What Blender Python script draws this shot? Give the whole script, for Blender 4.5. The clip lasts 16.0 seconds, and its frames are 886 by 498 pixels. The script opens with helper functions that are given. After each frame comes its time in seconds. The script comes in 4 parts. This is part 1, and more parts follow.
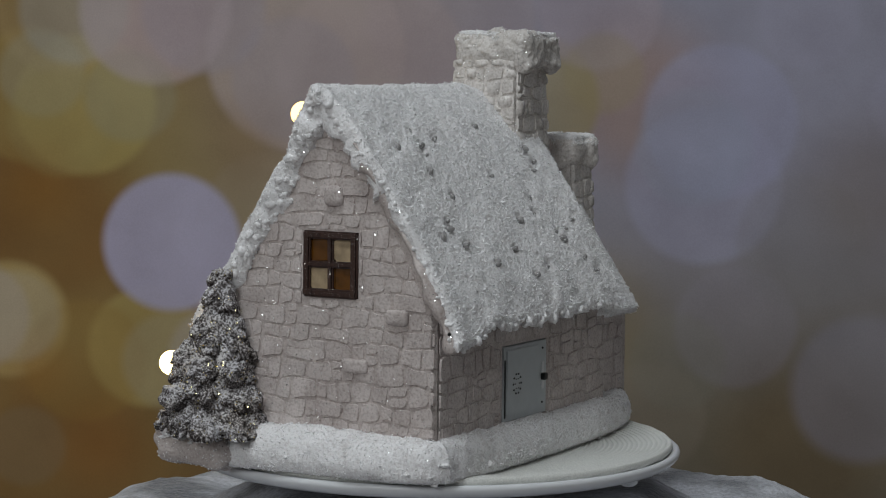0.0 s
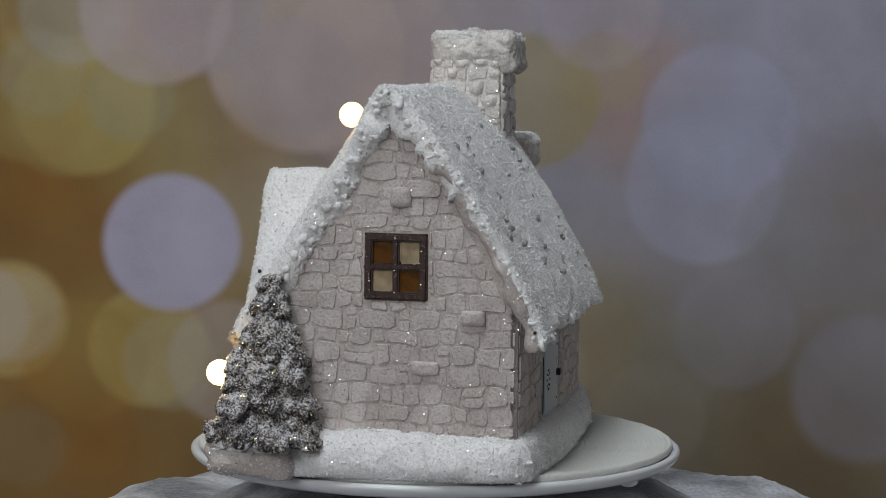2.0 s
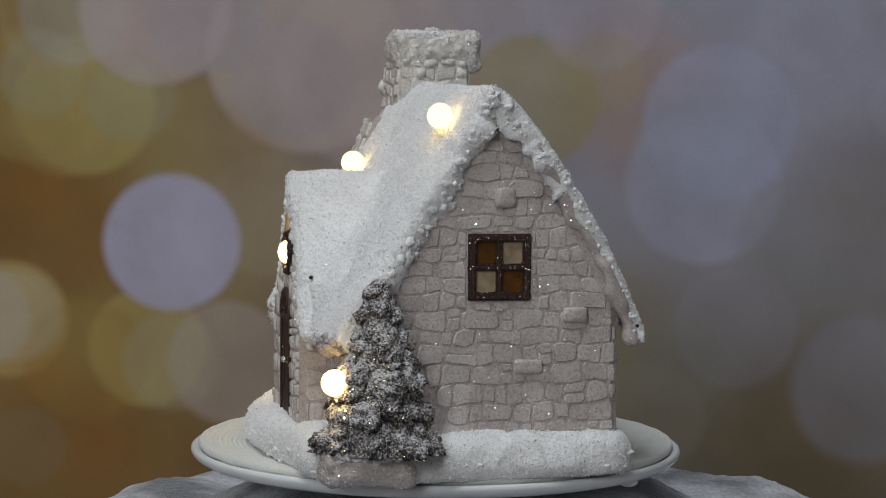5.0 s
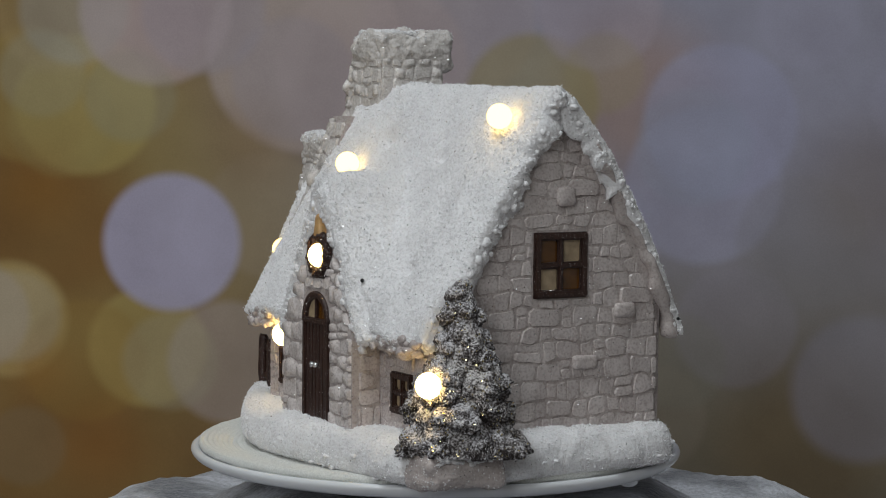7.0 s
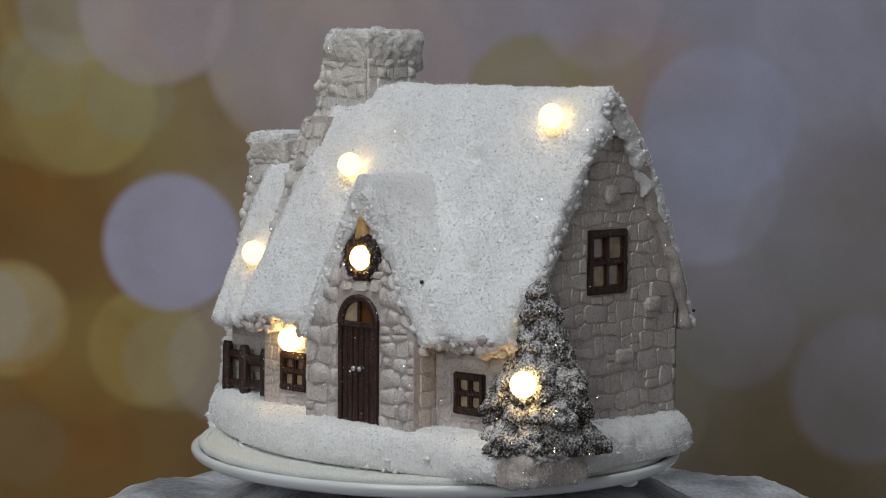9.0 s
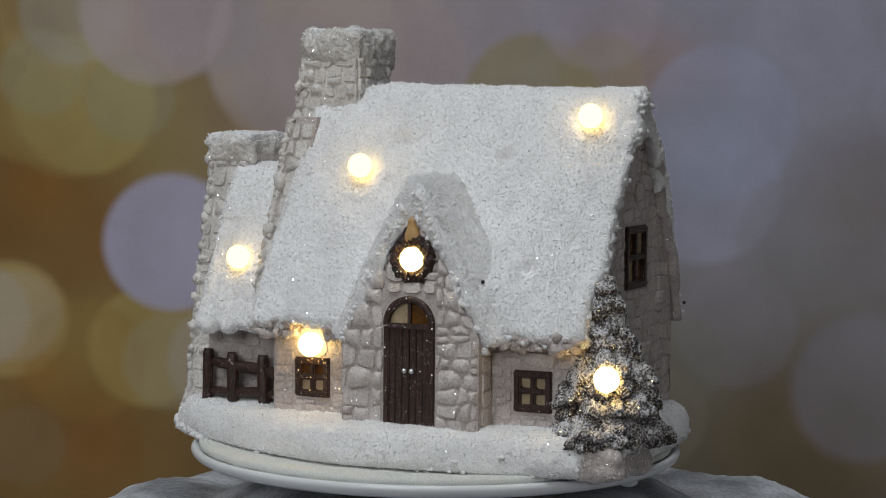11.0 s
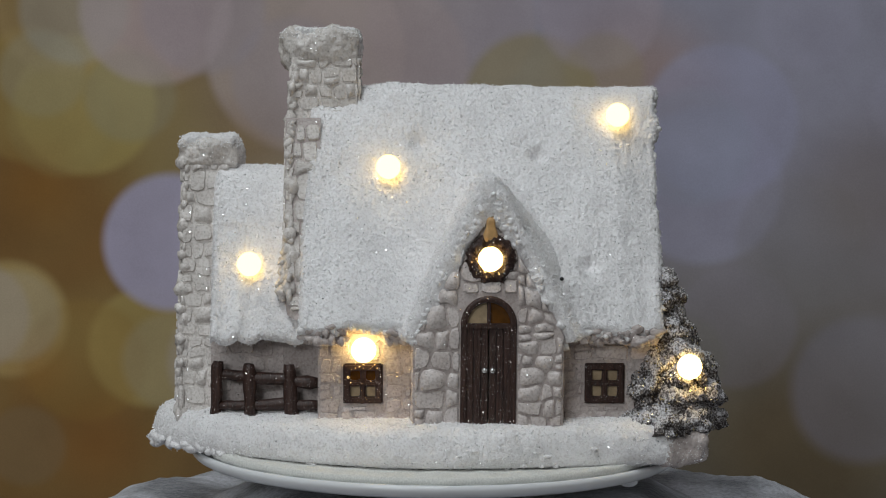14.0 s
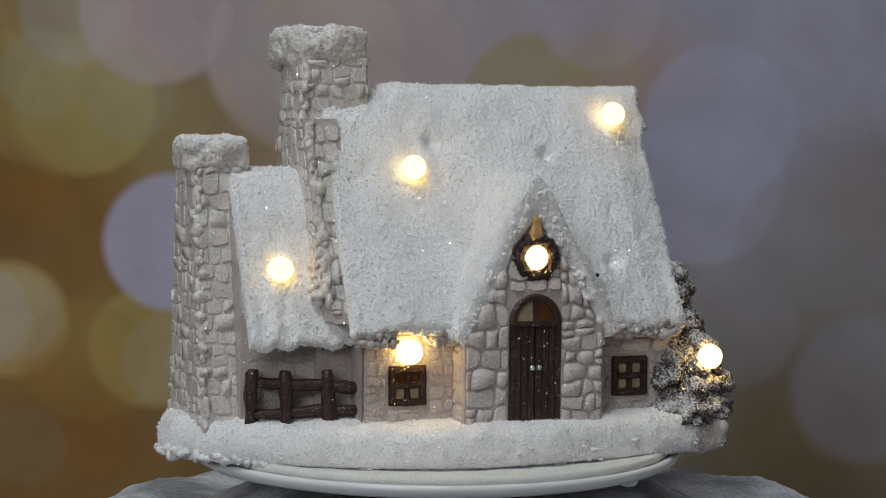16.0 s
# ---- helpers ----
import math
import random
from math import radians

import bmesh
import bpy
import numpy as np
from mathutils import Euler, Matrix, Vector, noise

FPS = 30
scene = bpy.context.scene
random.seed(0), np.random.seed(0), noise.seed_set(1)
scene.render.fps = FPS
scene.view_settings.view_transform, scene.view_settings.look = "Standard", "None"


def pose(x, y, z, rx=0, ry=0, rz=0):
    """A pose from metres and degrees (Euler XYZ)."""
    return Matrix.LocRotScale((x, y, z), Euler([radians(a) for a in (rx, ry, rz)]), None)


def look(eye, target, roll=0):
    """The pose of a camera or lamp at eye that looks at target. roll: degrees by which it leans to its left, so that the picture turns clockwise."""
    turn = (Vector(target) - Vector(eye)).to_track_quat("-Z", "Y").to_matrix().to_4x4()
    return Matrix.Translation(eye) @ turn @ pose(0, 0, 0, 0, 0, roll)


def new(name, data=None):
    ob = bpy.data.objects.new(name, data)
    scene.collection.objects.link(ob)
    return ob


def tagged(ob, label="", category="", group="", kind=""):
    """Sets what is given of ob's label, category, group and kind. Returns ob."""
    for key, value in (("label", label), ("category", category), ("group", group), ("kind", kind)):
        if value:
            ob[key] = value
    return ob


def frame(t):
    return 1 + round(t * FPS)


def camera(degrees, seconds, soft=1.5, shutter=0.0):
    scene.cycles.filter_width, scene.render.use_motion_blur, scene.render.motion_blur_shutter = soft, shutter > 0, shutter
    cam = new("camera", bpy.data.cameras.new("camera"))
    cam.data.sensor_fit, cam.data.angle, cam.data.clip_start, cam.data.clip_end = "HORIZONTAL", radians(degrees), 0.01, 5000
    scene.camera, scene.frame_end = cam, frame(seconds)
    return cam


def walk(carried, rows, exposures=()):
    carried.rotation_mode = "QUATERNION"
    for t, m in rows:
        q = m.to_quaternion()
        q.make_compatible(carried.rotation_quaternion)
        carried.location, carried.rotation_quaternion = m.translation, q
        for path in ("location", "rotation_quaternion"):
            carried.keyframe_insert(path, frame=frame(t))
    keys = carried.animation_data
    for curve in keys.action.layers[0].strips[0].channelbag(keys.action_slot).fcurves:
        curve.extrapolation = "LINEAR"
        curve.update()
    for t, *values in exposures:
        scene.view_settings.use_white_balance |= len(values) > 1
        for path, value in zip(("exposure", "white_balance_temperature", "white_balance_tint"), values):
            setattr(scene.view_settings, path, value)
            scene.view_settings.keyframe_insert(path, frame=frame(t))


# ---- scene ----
# camera: stands still, a metre from the turning ornament
cam = camera(22.585, 16.0, soft=1.0)
EYE = (pose(0, -1.0, 0.1576) @ pose(0, 0, 0, 0, 0, -0.299) @ pose(0, 0, 0, 90 - 4.371) @ pose(0, 0, 0, 0, 0, 0.535))
walk(cam, [(0.0, EYE), (16.0, EYE)], exposures=[(0.0, -0.11), (0.7, -0.11), (1.1, 0.12), (3.0, 0.10), (4.2, 0.04), (7.0, 0.0), (9.0, -0.02), (16.0, -0.04)])

# seconds and degrees by which the ornament has turned
TURN = [(0, -30.01), (1, -21.41), (2, -12.81), (3, -4.19), (4, 4.43), (5, 13.06), (6, 21.71), (7, 30.38), (8, 39.08), (9, 47.80), (10, 56.55), (11, 65.33), (12, 74.15), (13, 83.00), (14, 91.91), (15, 100.85), (16, 109.85)]

# world: a dim room, lit by two area lamps added out of view
world = bpy.data.worlds.new("world")
scene.world = world
world.use_nodes = True
world.node_tree.nodes["Background"].inputs[0].default_value = (0.5, 0.55, 0.65, 1)
world.node_tree.nodes["Background"].inputs[1].default_value = 0.03


def area_light(name, m, sx, sy, power, colour):
    data = bpy.data.lights.new(name, "AREA")
    data.shape, data.size, data.size_y, data.energy, data.color = "RECTANGLE", sx, sy, power, colour
    ob = new(name, data)
    ob.matrix_world = m
    return ob


# assumed sources: a soft key from the front left, a second lamp overhead
area_light("window_light", look((-1.05, -2.62, 1.15), (0, 0, 0.05)), 1.0, 0.9, 17.2, (0.935, 0.98, 0.995))
area_light("ceiling_panel_light", look((-0.30, -0.60, 1.62), (0.0, 0.15, 0)), 0.7, 0.7, 13.4, (0.885, 0.957, 0.995))


# ---- materials ----
def nodes_of(name):
    m = bpy.data.materials.new(name)
    m.use_nodes = True
    t = m.node_tree
    t.nodes.clear()
    out = t.nodes.new("ShaderNodeOutputMaterial")
    return m, t, out


def node(t, kind, **kw):
    n = t.nodes.new("ShaderNode" + kind)
    for k, v in kw.items():
        n.inputs[k.replace("_", " ")].default_value = v
    return n


def tex(t, kind, scale, src, **kw):
    n = node(t, kind, Scale=scale, **kw)
    t.links.new(src, n.inputs["Vector"])
    return n


def ramp(t, src, *stops):
    n = t.nodes.new("ShaderNodeValToRGB")
    e = n.color_ramp.elements
    for i, (p, col) in enumerate(stops):
        el = e[i] if i < 2 else e.new(p)
        el.position = p
        el.color = (*col, 1) if len(col) == 3 else col
    t.links.new(src, n.inputs[0])
    return n.outputs[0]


def mix(t, fac, a, b, blend="MIX"):
    n = t.nodes.new("ShaderNodeMix")
    n.data_type, n.blend_type = "RGBA", blend
    for s, i in ((fac, 0), (a, 6), (b, 7)):
        if isinstance(s, (int, float)):
            n.inputs[i].default_value = s
        elif isinstance(s, tuple):
            n.inputs[i].default_value = (*s, 1)
        else:
            t.links.new(s, n.inputs[i])
    return n.outputs[2]


def bump(t, height, strength, dist, normal=None):
    n = node(t, "Bump", Strength=strength, Distance=dist)
    t.links.new(height, n.inputs["Height"])
    if normal:
        t.links.new(normal, n.inputs["Normal"])
    return n.outputs[0]


def glitter(t, co, scale, share, spread=1.3):
    """Mask and tilted normal of sparse flakes."""
    v = tex(t, "TexVoronoi", scale, co)
    sep = t.nodes.new("ShaderNodeSeparateColor")
    t.links.new(v.outputs["Color"], sep.inputs[0])
    gt = t.nodes.new("ShaderNodeMath")
    gt.operation = "GREATER_THAN"
    gt.inputs[1].default_value = 1 - share
    t.links.new(sep.outputs[2], gt.inputs[0])
    sub = t.nodes.new("ShaderNodeVectorMath")
    sub.operation = "SUBTRACT"
    sub.inputs[1].default_value = (0.5, 0.5, 0.5)
    t.links.new(v.outputs["Color"], sub.inputs[0])
    mad = t.nodes.new("ShaderNodeVectorMath")
    mad.operation = "MULTIPLY_ADD"
    mad.inputs[1].default_value = (spread, spread, spread)
    t.links.new(sub.outputs[0], mad.inputs[0])
    t.links.new(t.nodes.new("ShaderNodeNewGeometry").outputs["Normal"], mad.inputs[2])
    nor = t.nodes.new("ShaderNodeVectorMath")
    nor.operation = "NORMALIZE"
    t.links.new(mad.outputs[0], nor.inputs[0])
    return gt.outputs[0], nor.outputs[0]


def with_glitter(t, out, bsdf, co, scale, share, colour=(0.95, 0.95, 0.95)):
    mask, normal = glitter(t, co, scale, share)
    gl = node(t, "BsdfGlossy", Color=(*colour, 1), Roughness=0.2)
    t.links.new(normal, gl.inputs["Normal"])
    ms = t.nodes.new("ShaderNodeMixShader")
    t.links.new(mask, ms.inputs[0])
    t.links.new(bsdf.outputs[0], ms.inputs[1])
    t.links.new(gl.outputs[0], ms.inputs[2])
    t.links.new(ms.outputs[0], out.inputs[0])


def coords(t):
    return t.nodes.new("ShaderNodeTexCoord").outputs["Object"]


def snow_material():
    m, t, out = nodes_of("flocked_snow")
    co = coords(t)
    b = node(t, "BsdfPrincipled", Roughness=0.6)
    big = tex(t, "TexNoise", 60, co, Detail=3.0)
    patch = tex(t, "TexNoise", 210, co, Detail=3.0)
    fine = tex(t, "TexNoise", 1000, co, Detail=3.0)
    c1 = ramp(t, big.outputs[0], (0.3, (0.86, 0.845, 0.85)), (0.6, (0.955, 0.94, 0.945)))
    c2 = ramp(t, fine.outputs[0], (0.36, (0.81, 0.785, 0.78)), (0.50, (1.0, 1.0, 1.0)))
    c3 = ramp(t, patch.outputs[0], (0.32, (0.86, 0.845, 0.84)), (0.47, (1.0, 1.0, 1.0)))
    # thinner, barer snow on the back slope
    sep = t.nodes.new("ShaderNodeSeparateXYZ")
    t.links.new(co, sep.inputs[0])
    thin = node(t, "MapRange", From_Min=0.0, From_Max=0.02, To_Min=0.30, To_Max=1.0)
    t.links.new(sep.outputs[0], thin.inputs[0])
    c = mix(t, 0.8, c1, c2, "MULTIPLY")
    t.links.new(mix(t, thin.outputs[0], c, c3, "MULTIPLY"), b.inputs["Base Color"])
    t.links.new(bump(t, fine.outputs[0], 0.8, 0.0005), b.inputs["Normal"])
    with_glitter(t, out, b, co, 2100, 0.007)
    return m


def resin_material(name, lo, hi, groove, rough=0.27, flakes=0.010, rnd=0.10):
    """Painted cast resin with a stained wash and sparse flakes."""
    m, t, out = nodes_of(name)
    co = coords(t)
    b = node(t, "BsdfPrincipled", Roughness=rough)
    big = tex(t, "TexNoise", 90, co, Detail=5.0)
    fine = tex(t, "TexNoise", 900, co, Detail=4.0)
    c1 = ramp(t, big.outputs[0], (0.3, lo), (0.68, hi))
    c2 = ramp(t, fine.outputs[0], (0.3, groove), (0.55, (1.0, 1.0, 1.0)))
    c = mix(t, 0.8, c1, c2, "MULTIPLY")
    info = t.nodes.new("ShaderNodeObjectInfo")
    c3 = ramp(t, info.outputs["Random"], (0.0, (1 - rnd,) * 3), (1.0, (1.0, 1.0, 1.0)))
    t.links.new(mix(t, 1.0, c, c3, "MULTIPLY"), b.inputs["Base Color"])
    t.links.new(bump(t, fine.outputs[0], 0.5, 0.0006), b.inputs["Normal"])
    with_glitter(t, out, b, co, 2600, flakes)
    return m


def frosted_fir_material():
    m, t, out = nodes_of("frosted_fir")
    co = coords(t)
    b = node(t, "BsdfPrincipled", Roughness=0.6)
    fine = tex(t, "TexNoise", 1100, co, Detail=3.0)
    mid = tex(t, "TexNoise", 120, co, Detail=4.0)
    add = t.nodes.new("ShaderNodeMath")
    add.operation = "MULTIPLY_ADD"
    add.inputs[1].default_value = 0.55
    t.links.new(mid.outputs[0], add.inputs[0])
    t.links.new(fine.outputs[0], add.inputs[2])
    sep = t.nodes.new("ShaderNodeSeparateXYZ")
    t.links.new(t.nodes.new("ShaderNodeNewGeometry").outputs["Normal"], sep.inputs[0])
    up = t.nodes.new("ShaderNodeMath")
    up.operation = "MULTIPLY_ADD"
    up.inputs[1].default_value = 0.1
    t.links.new(sep.outputs[2], up.inputs[0])
    t.links.new(add.outputs[0], up.inputs[2])
    c = ramp(t, up.outputs[0], (0.66, (0.030, 0.021, 0.019)), (0.78, (0.19, 0.172, 0.172)), (0.94, (0.68, 0.665, 0.69)))
    green = tex(t, "TexNoise", 75, co, Detail=1.0)
    g = ramp(t, green.outputs[0], (0.45, (1.0, 1.0, 1.0)), (0.7, (0.99, 0.96, 0.90)))
    t.links.new(mix(t, 1.0, c, g, "MULTIPLY"), b.inputs["Base Color"])
    t.links.new(bump(t, fine.outputs[0], 0.8, 0.0008), b.inputs["Normal"])
    with_glitter(t, out, b, co, 1500, 0.03, (0.95, 0.82, 0.45))
    return m


def simple(name, colour, rough=0.5, metal=0.0, noise_scale=300, amount=0.25, bump_d=0.0003, flakes=0.0):
    m, t, out = nodes_of(name)
    co = coords(t)
    b = node(t, "BsdfPrincipled", Roughness=rough, Metallic=metal)
    n = tex(t, "TexNoise", noise_scale, co, Detail=5.0)
    dark = tuple(v * (1 - amount) for v in colour)
    t.links.new(ramp(t, n.outputs[0], (0.3, dark), (0.7, colour)), b.inputs["Base Color"])
    t.links.new(bump(t, n.outputs[0], 0.4, bump_d), b.inputs["Normal"])
    if flakes:
        with_glitter(t, out, b, co, 2600, flakes)
    else:
        t.links.new(b.outputs[0], out.inputs[0])
    return m


def wood_material():
    m, t, out = nodes_of("dark_brown_paint")
    co = coords(t)
    b = node(t, "BsdfPrincipled", Roughness=0.48)
    mp = node(t, "Mapping", Scale=(900, 900, 60))
    t.links.new(co, mp.inputs[0])
    n = tex(t, "TexNoise", 1.0, mp.outputs[0], Detail=4.0)
    t.links.new(ramp(t, n.outputs[0], (0.3, (0.020, 0.008, 0.006)), (0.7, (0.062, 0.028, 0.020))), b.inputs["Base Color"])
    t.links.new(bump(t, n.outputs[0], 0.6, 0.0005), b.inputs["Normal"])
    with_glitter(t, out, b, co, 3300, 0.04, (0.6, 0.56, 0.54))
    return m


def pane_material(name, colour, trans):
    m, t, out = nodes_of(name)
    co = coords(t)
    b = node(t, "BsdfPrincipled", Roughness=0.18)
    n = tex(t, "TexNoise", 220, co, Detail=3.0)
    t.links.new(ramp(t, n.outputs[0], (0.3, tuple(v * 0.6 for v in colour)), (0.7, colour)), b.inputs["Base Color"])
    b.inputs["Transmission Weight"].default_value = trans
    t.links.new(b.outputs[0], out.inputs[0])
    return m


def bulb_material(strength):
    m, t, out = nodes_of("glowing_bulb")
    e = node(t, "Emission", Color=(1.0, 0.69, 0.24, 1), Strength=strength)
    t.links.new(e.outputs[0], out.inputs[0])
    return m


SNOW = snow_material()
WALL = resin_material("pinkish_white_resin", (0.50, 0.435, 0.415), (0.66, 0.59, 0.565), (0.70, 0.66, 0.64))
STONE = resin_material("painted_stone", (0.56, 0.492, 0.472), (0.74, 0.668, 0.645), (0.66, 0.62, 0.60))
CHALK = resin_material("chimney_stone", (0.66, 0.615, 0.585), (0.88, 0.835, 0.80), (0.66, 0.62, 0.59), flakes=0.010)
PALE = resin_material("pale_stone", (0.62, 0.555, 0.532), (0.82, 0.752, 0.728), (0.66, 0.62, 0.60))
BARE = simple("bare_grey_resin", (0.40, 0.385, 0.38), 0.5, 0, 700, 0.4, 0.0003)
GRAIN = simple("snow_crystal", (0.95, 0.94, 0.945), 0.3, 0, 500, 0.1, 0.0001)
GOLD = simple("gold_glitter", (0.85, 0.65, 0.25), 0.2, 1.0, 500, 0.2, 0.0001)
FIR = frosted_fir_material()
WOOD = wood_material()
AMBER = pane_material("amber_pane", (0.22, 0.085, 0.012), 0.35)
CREAM = pane_material("cream_pane", (0.62, 0.47, 0.30), 0.1)
BULBS = {k: bulb_material(k) for k in (3.9, 10.0, 11.0)}
# bare resin with the wreath bulb's amber glow mixed into its colour
GLOW_AMBER = simple("glow_tinted_resin", (0.72, 0.43, 0.18), 0.35, 0, 300, 0.35, 0.0004)
GREY_PLASTIC = simple("grey_white_plastic", (0.55, 0.58, 0.60), 0.4, 0, 200, 0.06, 0.0001)
BLACK = simple("black_plastic", (0.012, 0.012, 0.012), 0.4)
KNOB = simple("silver_paint", (0.75, 0.75, 0.75), 0.25, 0.8, 400, 0.2)
PLATE_WHITE = simple("glazed_white", (0.80, 0.81, 0.83), 0.22, 0, 40, 0.04, 0.0001)
MAT_CREAM = simple("woven_cream", (0.84, 0.84, 0.80), 0.8, 0, 1500, 0.25, 0.0004)


# ---- geometry helpers ----
def hashed(i, j, k, seed):
    h = (i * 374761393 + j * 668265263 + k * 2147483647 + seed * 1274126177) & 0x7FFFFFFF
    h = ((h ^ (h >> 13)) * 1274126177) & 0x7FFFFFFF
    return ((h ^ (h >> 16)) & 0xFFFFF) / float(0xFFFFF)


def vnoise(p, cell, seed=0):
    """Smooth value noise in -1..1 for an array of points."""
    q = np.asarray(p, float) / cell + 1000.0
    i = np.floor(q).astype(np.int64)
    f = q - i
    f = f * f * (3 - 2 * f)
    r = 0
    for dx in (0, 1):
        for dy in (0, 1):
            for dz in (0, 1):
                w = (f[..., 0] if dx else 1 - f[..., 0]) * (f[..., 1] if dy else 1 - f[..., 1]) * (f[..., 2] if dz else 1 - f[..., 2])
                r = r + w * hashed(i[..., 0] + dx, i[..., 1] + dy, i[..., 2] + dz, seed)
    return 2 * r - 1


def mesh_object(name, verts, faces, material, parent=None, label="", smooth=True):
    me = bpy.data.meshes.new(name)
    me.from_pydata([tuple(v) for v in verts], [], faces)
    me.update()
    if smooth:
        me.shade_smooth()
    me.materials.append(material)
    ob = new(name, me)
    ob.parent = parent
    if label:
        ob["label"] = label
    return ob


def part(name, bm, material, parent, label="", smooth=False):
    bmesh.ops.recalc_face_normals(bm, faces=bm.faces)
    me = bpy.data.meshes.new(name)
    bm.to_mesh(me)
    bm.free()
    if smooth:
        me.shade_smooth()
    me.materials.append(material)
    ob = new(name, me)
    ob.parent = parent
    if label:
        ob["label"] = label
    return ob


def empty(name, parent=None, label="", category="", kind="", group=""):
    ob = new(name)
    ob.empty_display_size = 0.02
    ob.parent = parent
    return tagged(ob, label, category, group, kind)


def grid_faces(nu, nv, off=0, flip=False, wrap_u=False):
    faces = []
    for i in range(nu if wrap_u else nu - 1):
        a, b = off + i * nv, off + ((i + 1) % nu) * nv
        for j in range(nv - 1):
            q = (a + j, b + j, b + j + 1, a + j + 1)
            faces.append(q[::-1] if flip else q)
    return faces


def grid_normals(P):
    du = np.gradient(P, axis=0)
    dv = np.gradient(P, axis=1)
    n = np.cross(du, dv)
    return n / np.maximum(np.linalg.norm(n, axis=2, keepdims=True), 1e-12)


def snow_relief(P, lump, grain, seed):
    d = lump * (vnoise(P, 0.016, seed) * 0.7 + vnoise(P, 0.006, seed + 1) * 0.45)
    d = d + grain * (vnoise(P, 0.0013, seed + 2) + 0.9 * (2 * hashed(*np.moveaxis((np.asarray(P) * 2e5).astype(np.int64), -1, 0), seed) - 1))
    return d


def grains(parent, pts, P, density, seed, material=None, count=0, scale=1.0):
    """Loose snow crystals strewn over a surface: small faceted chips in one mesh."""
    rng = np.random.default_rng(seed)
    if not count:
        du = np.linalg.norm(np.diff(P, axis=0)[:, :-1], axis=2)
        dv = np.linalg.norm(np.diff(P, axis=1)[:-1], axis=2)
        count = int((du * dv).sum() * density * len(pts) / P[..., 0].size)
    c = pts[rng.integers(0, len(pts), count)] + rng.normal(0, 0.00022, (count, 3))
    corner = np.array([(1, 1, 1), (1, -1, -1), (-1, 1, -1), (-1, -1, 1)], float)
    size = scale * rng.uniform(0.00013, 0.00033, count) * np.where(rng.random(count) < 0.08, 1.5, 1)
    V = corner[None] * rng.uniform(0.5, 1.2, (count, 4, 1)) + rng.normal(0, 0.25, (count, 4, 3))
    ax = rng.normal(0, 1, (count, 4))
    w, x, y, z = (ax / np.linalg.norm(ax, axis=1, keepdims=True)).T
    R = np.stack([1 - 2 * (y * y + z * z), 2 * (x * y - z * w), 2 * (x * z + y * w), 2 * (x * y + z * w), 1 - 2 * (x * x + z * z), 2 * (y * z - x * w),
                  2 * (x * z - y * w), 2 * (y * z + x * w), 1 - 2 * (x * x + y * y)], 1).reshape(-1, 3, 3)
    V = np.einsum("nij,nkj->nki", R, V) * size[:, None, None] + c[:, None]
    F = (np.arange(count)[:, None, None] * 4 + np.array([(0, 1, 2), (0, 3, 1), (0, 2, 3), (1, 3, 2)])[None]).reshape(-1, 3)
    me = bpy.data.meshes.new("snow_dust")
    me.vertices.add(count * 4)
    me.vertices.foreach_set("co", V.ravel())
    me.loops.add(F.size)
    me.loops.foreach_set("vertex_index", F.ravel().astype(np.int32))
    me.polygons.add(len(F))
    me.polygons.foreach_set("loop_start", np.arange(0, F.size, 3, dtype=np.int32))
    me.update(calc_edges=True)
    me.shade_flat()
    me.materials.append(material or GRAIN)
    ob = new("snow_dust", me)
    ob.parent = parent
    ob["kind"] = "stuff"


def dust(ob, count, seed, low=-1.0, material=None):
    """Snow crystals clinging to a part above a height."""
    pts = np.array([v.co for v in ob.data.vertices])
    grains(ob, pts[pts[:, 2] > low], None, 0, seed, material, count)


def ball_template(subdivisions):
    bm = bmesh.new()
    bmesh.ops.create_icosphere(bm, subdivisions=subdivisions, radius=1.0)
    V = np.array([v.co for v in bm.verts])
    bm.verts.index_update()
    F = np.array([[v.index for v in f.verts] for f in bm.faces])
    bm.free()
    return V, F


def clumps(parent, centres, sizes, material, seed, stretch=(1, 1, 1), crystals=6, name="snow_clumps"):
    """Small uneven lumps clinging along an edge, joined in one mesh, with crystals on them."""
    B, T = ball_template(2)
    rng = np.random.default_rng(seed)
    n = len(centres)
    scale = np.asarray(sizes)[:, None, None] * rng.uniform(0.6, 1.4, (n, 1, 3)) * np.array(stretch)
    W = np.asarray(centres)[:, None] + B[None] * scale
    r = 1 + 0.55 * vnoise(W, 0.0019, seed) + 0.28 * vnoise(W, 0.0008, seed + 1)
    W = (np.asarray(centres)[:, None] + B[None] * scale * r[..., None]).reshape(-1, 3)
    F = (np.arange(n)[:, None, None] * len(B) + T[None]).reshape(-1, 3)
    ob = mesh_object(name, W, F.tolist(), material, parent)
    ob["kind"] = "stuff"
    if crystals:
        grains(ob, W, None, 0, seed + 2, None, n * crystals)
    return ob


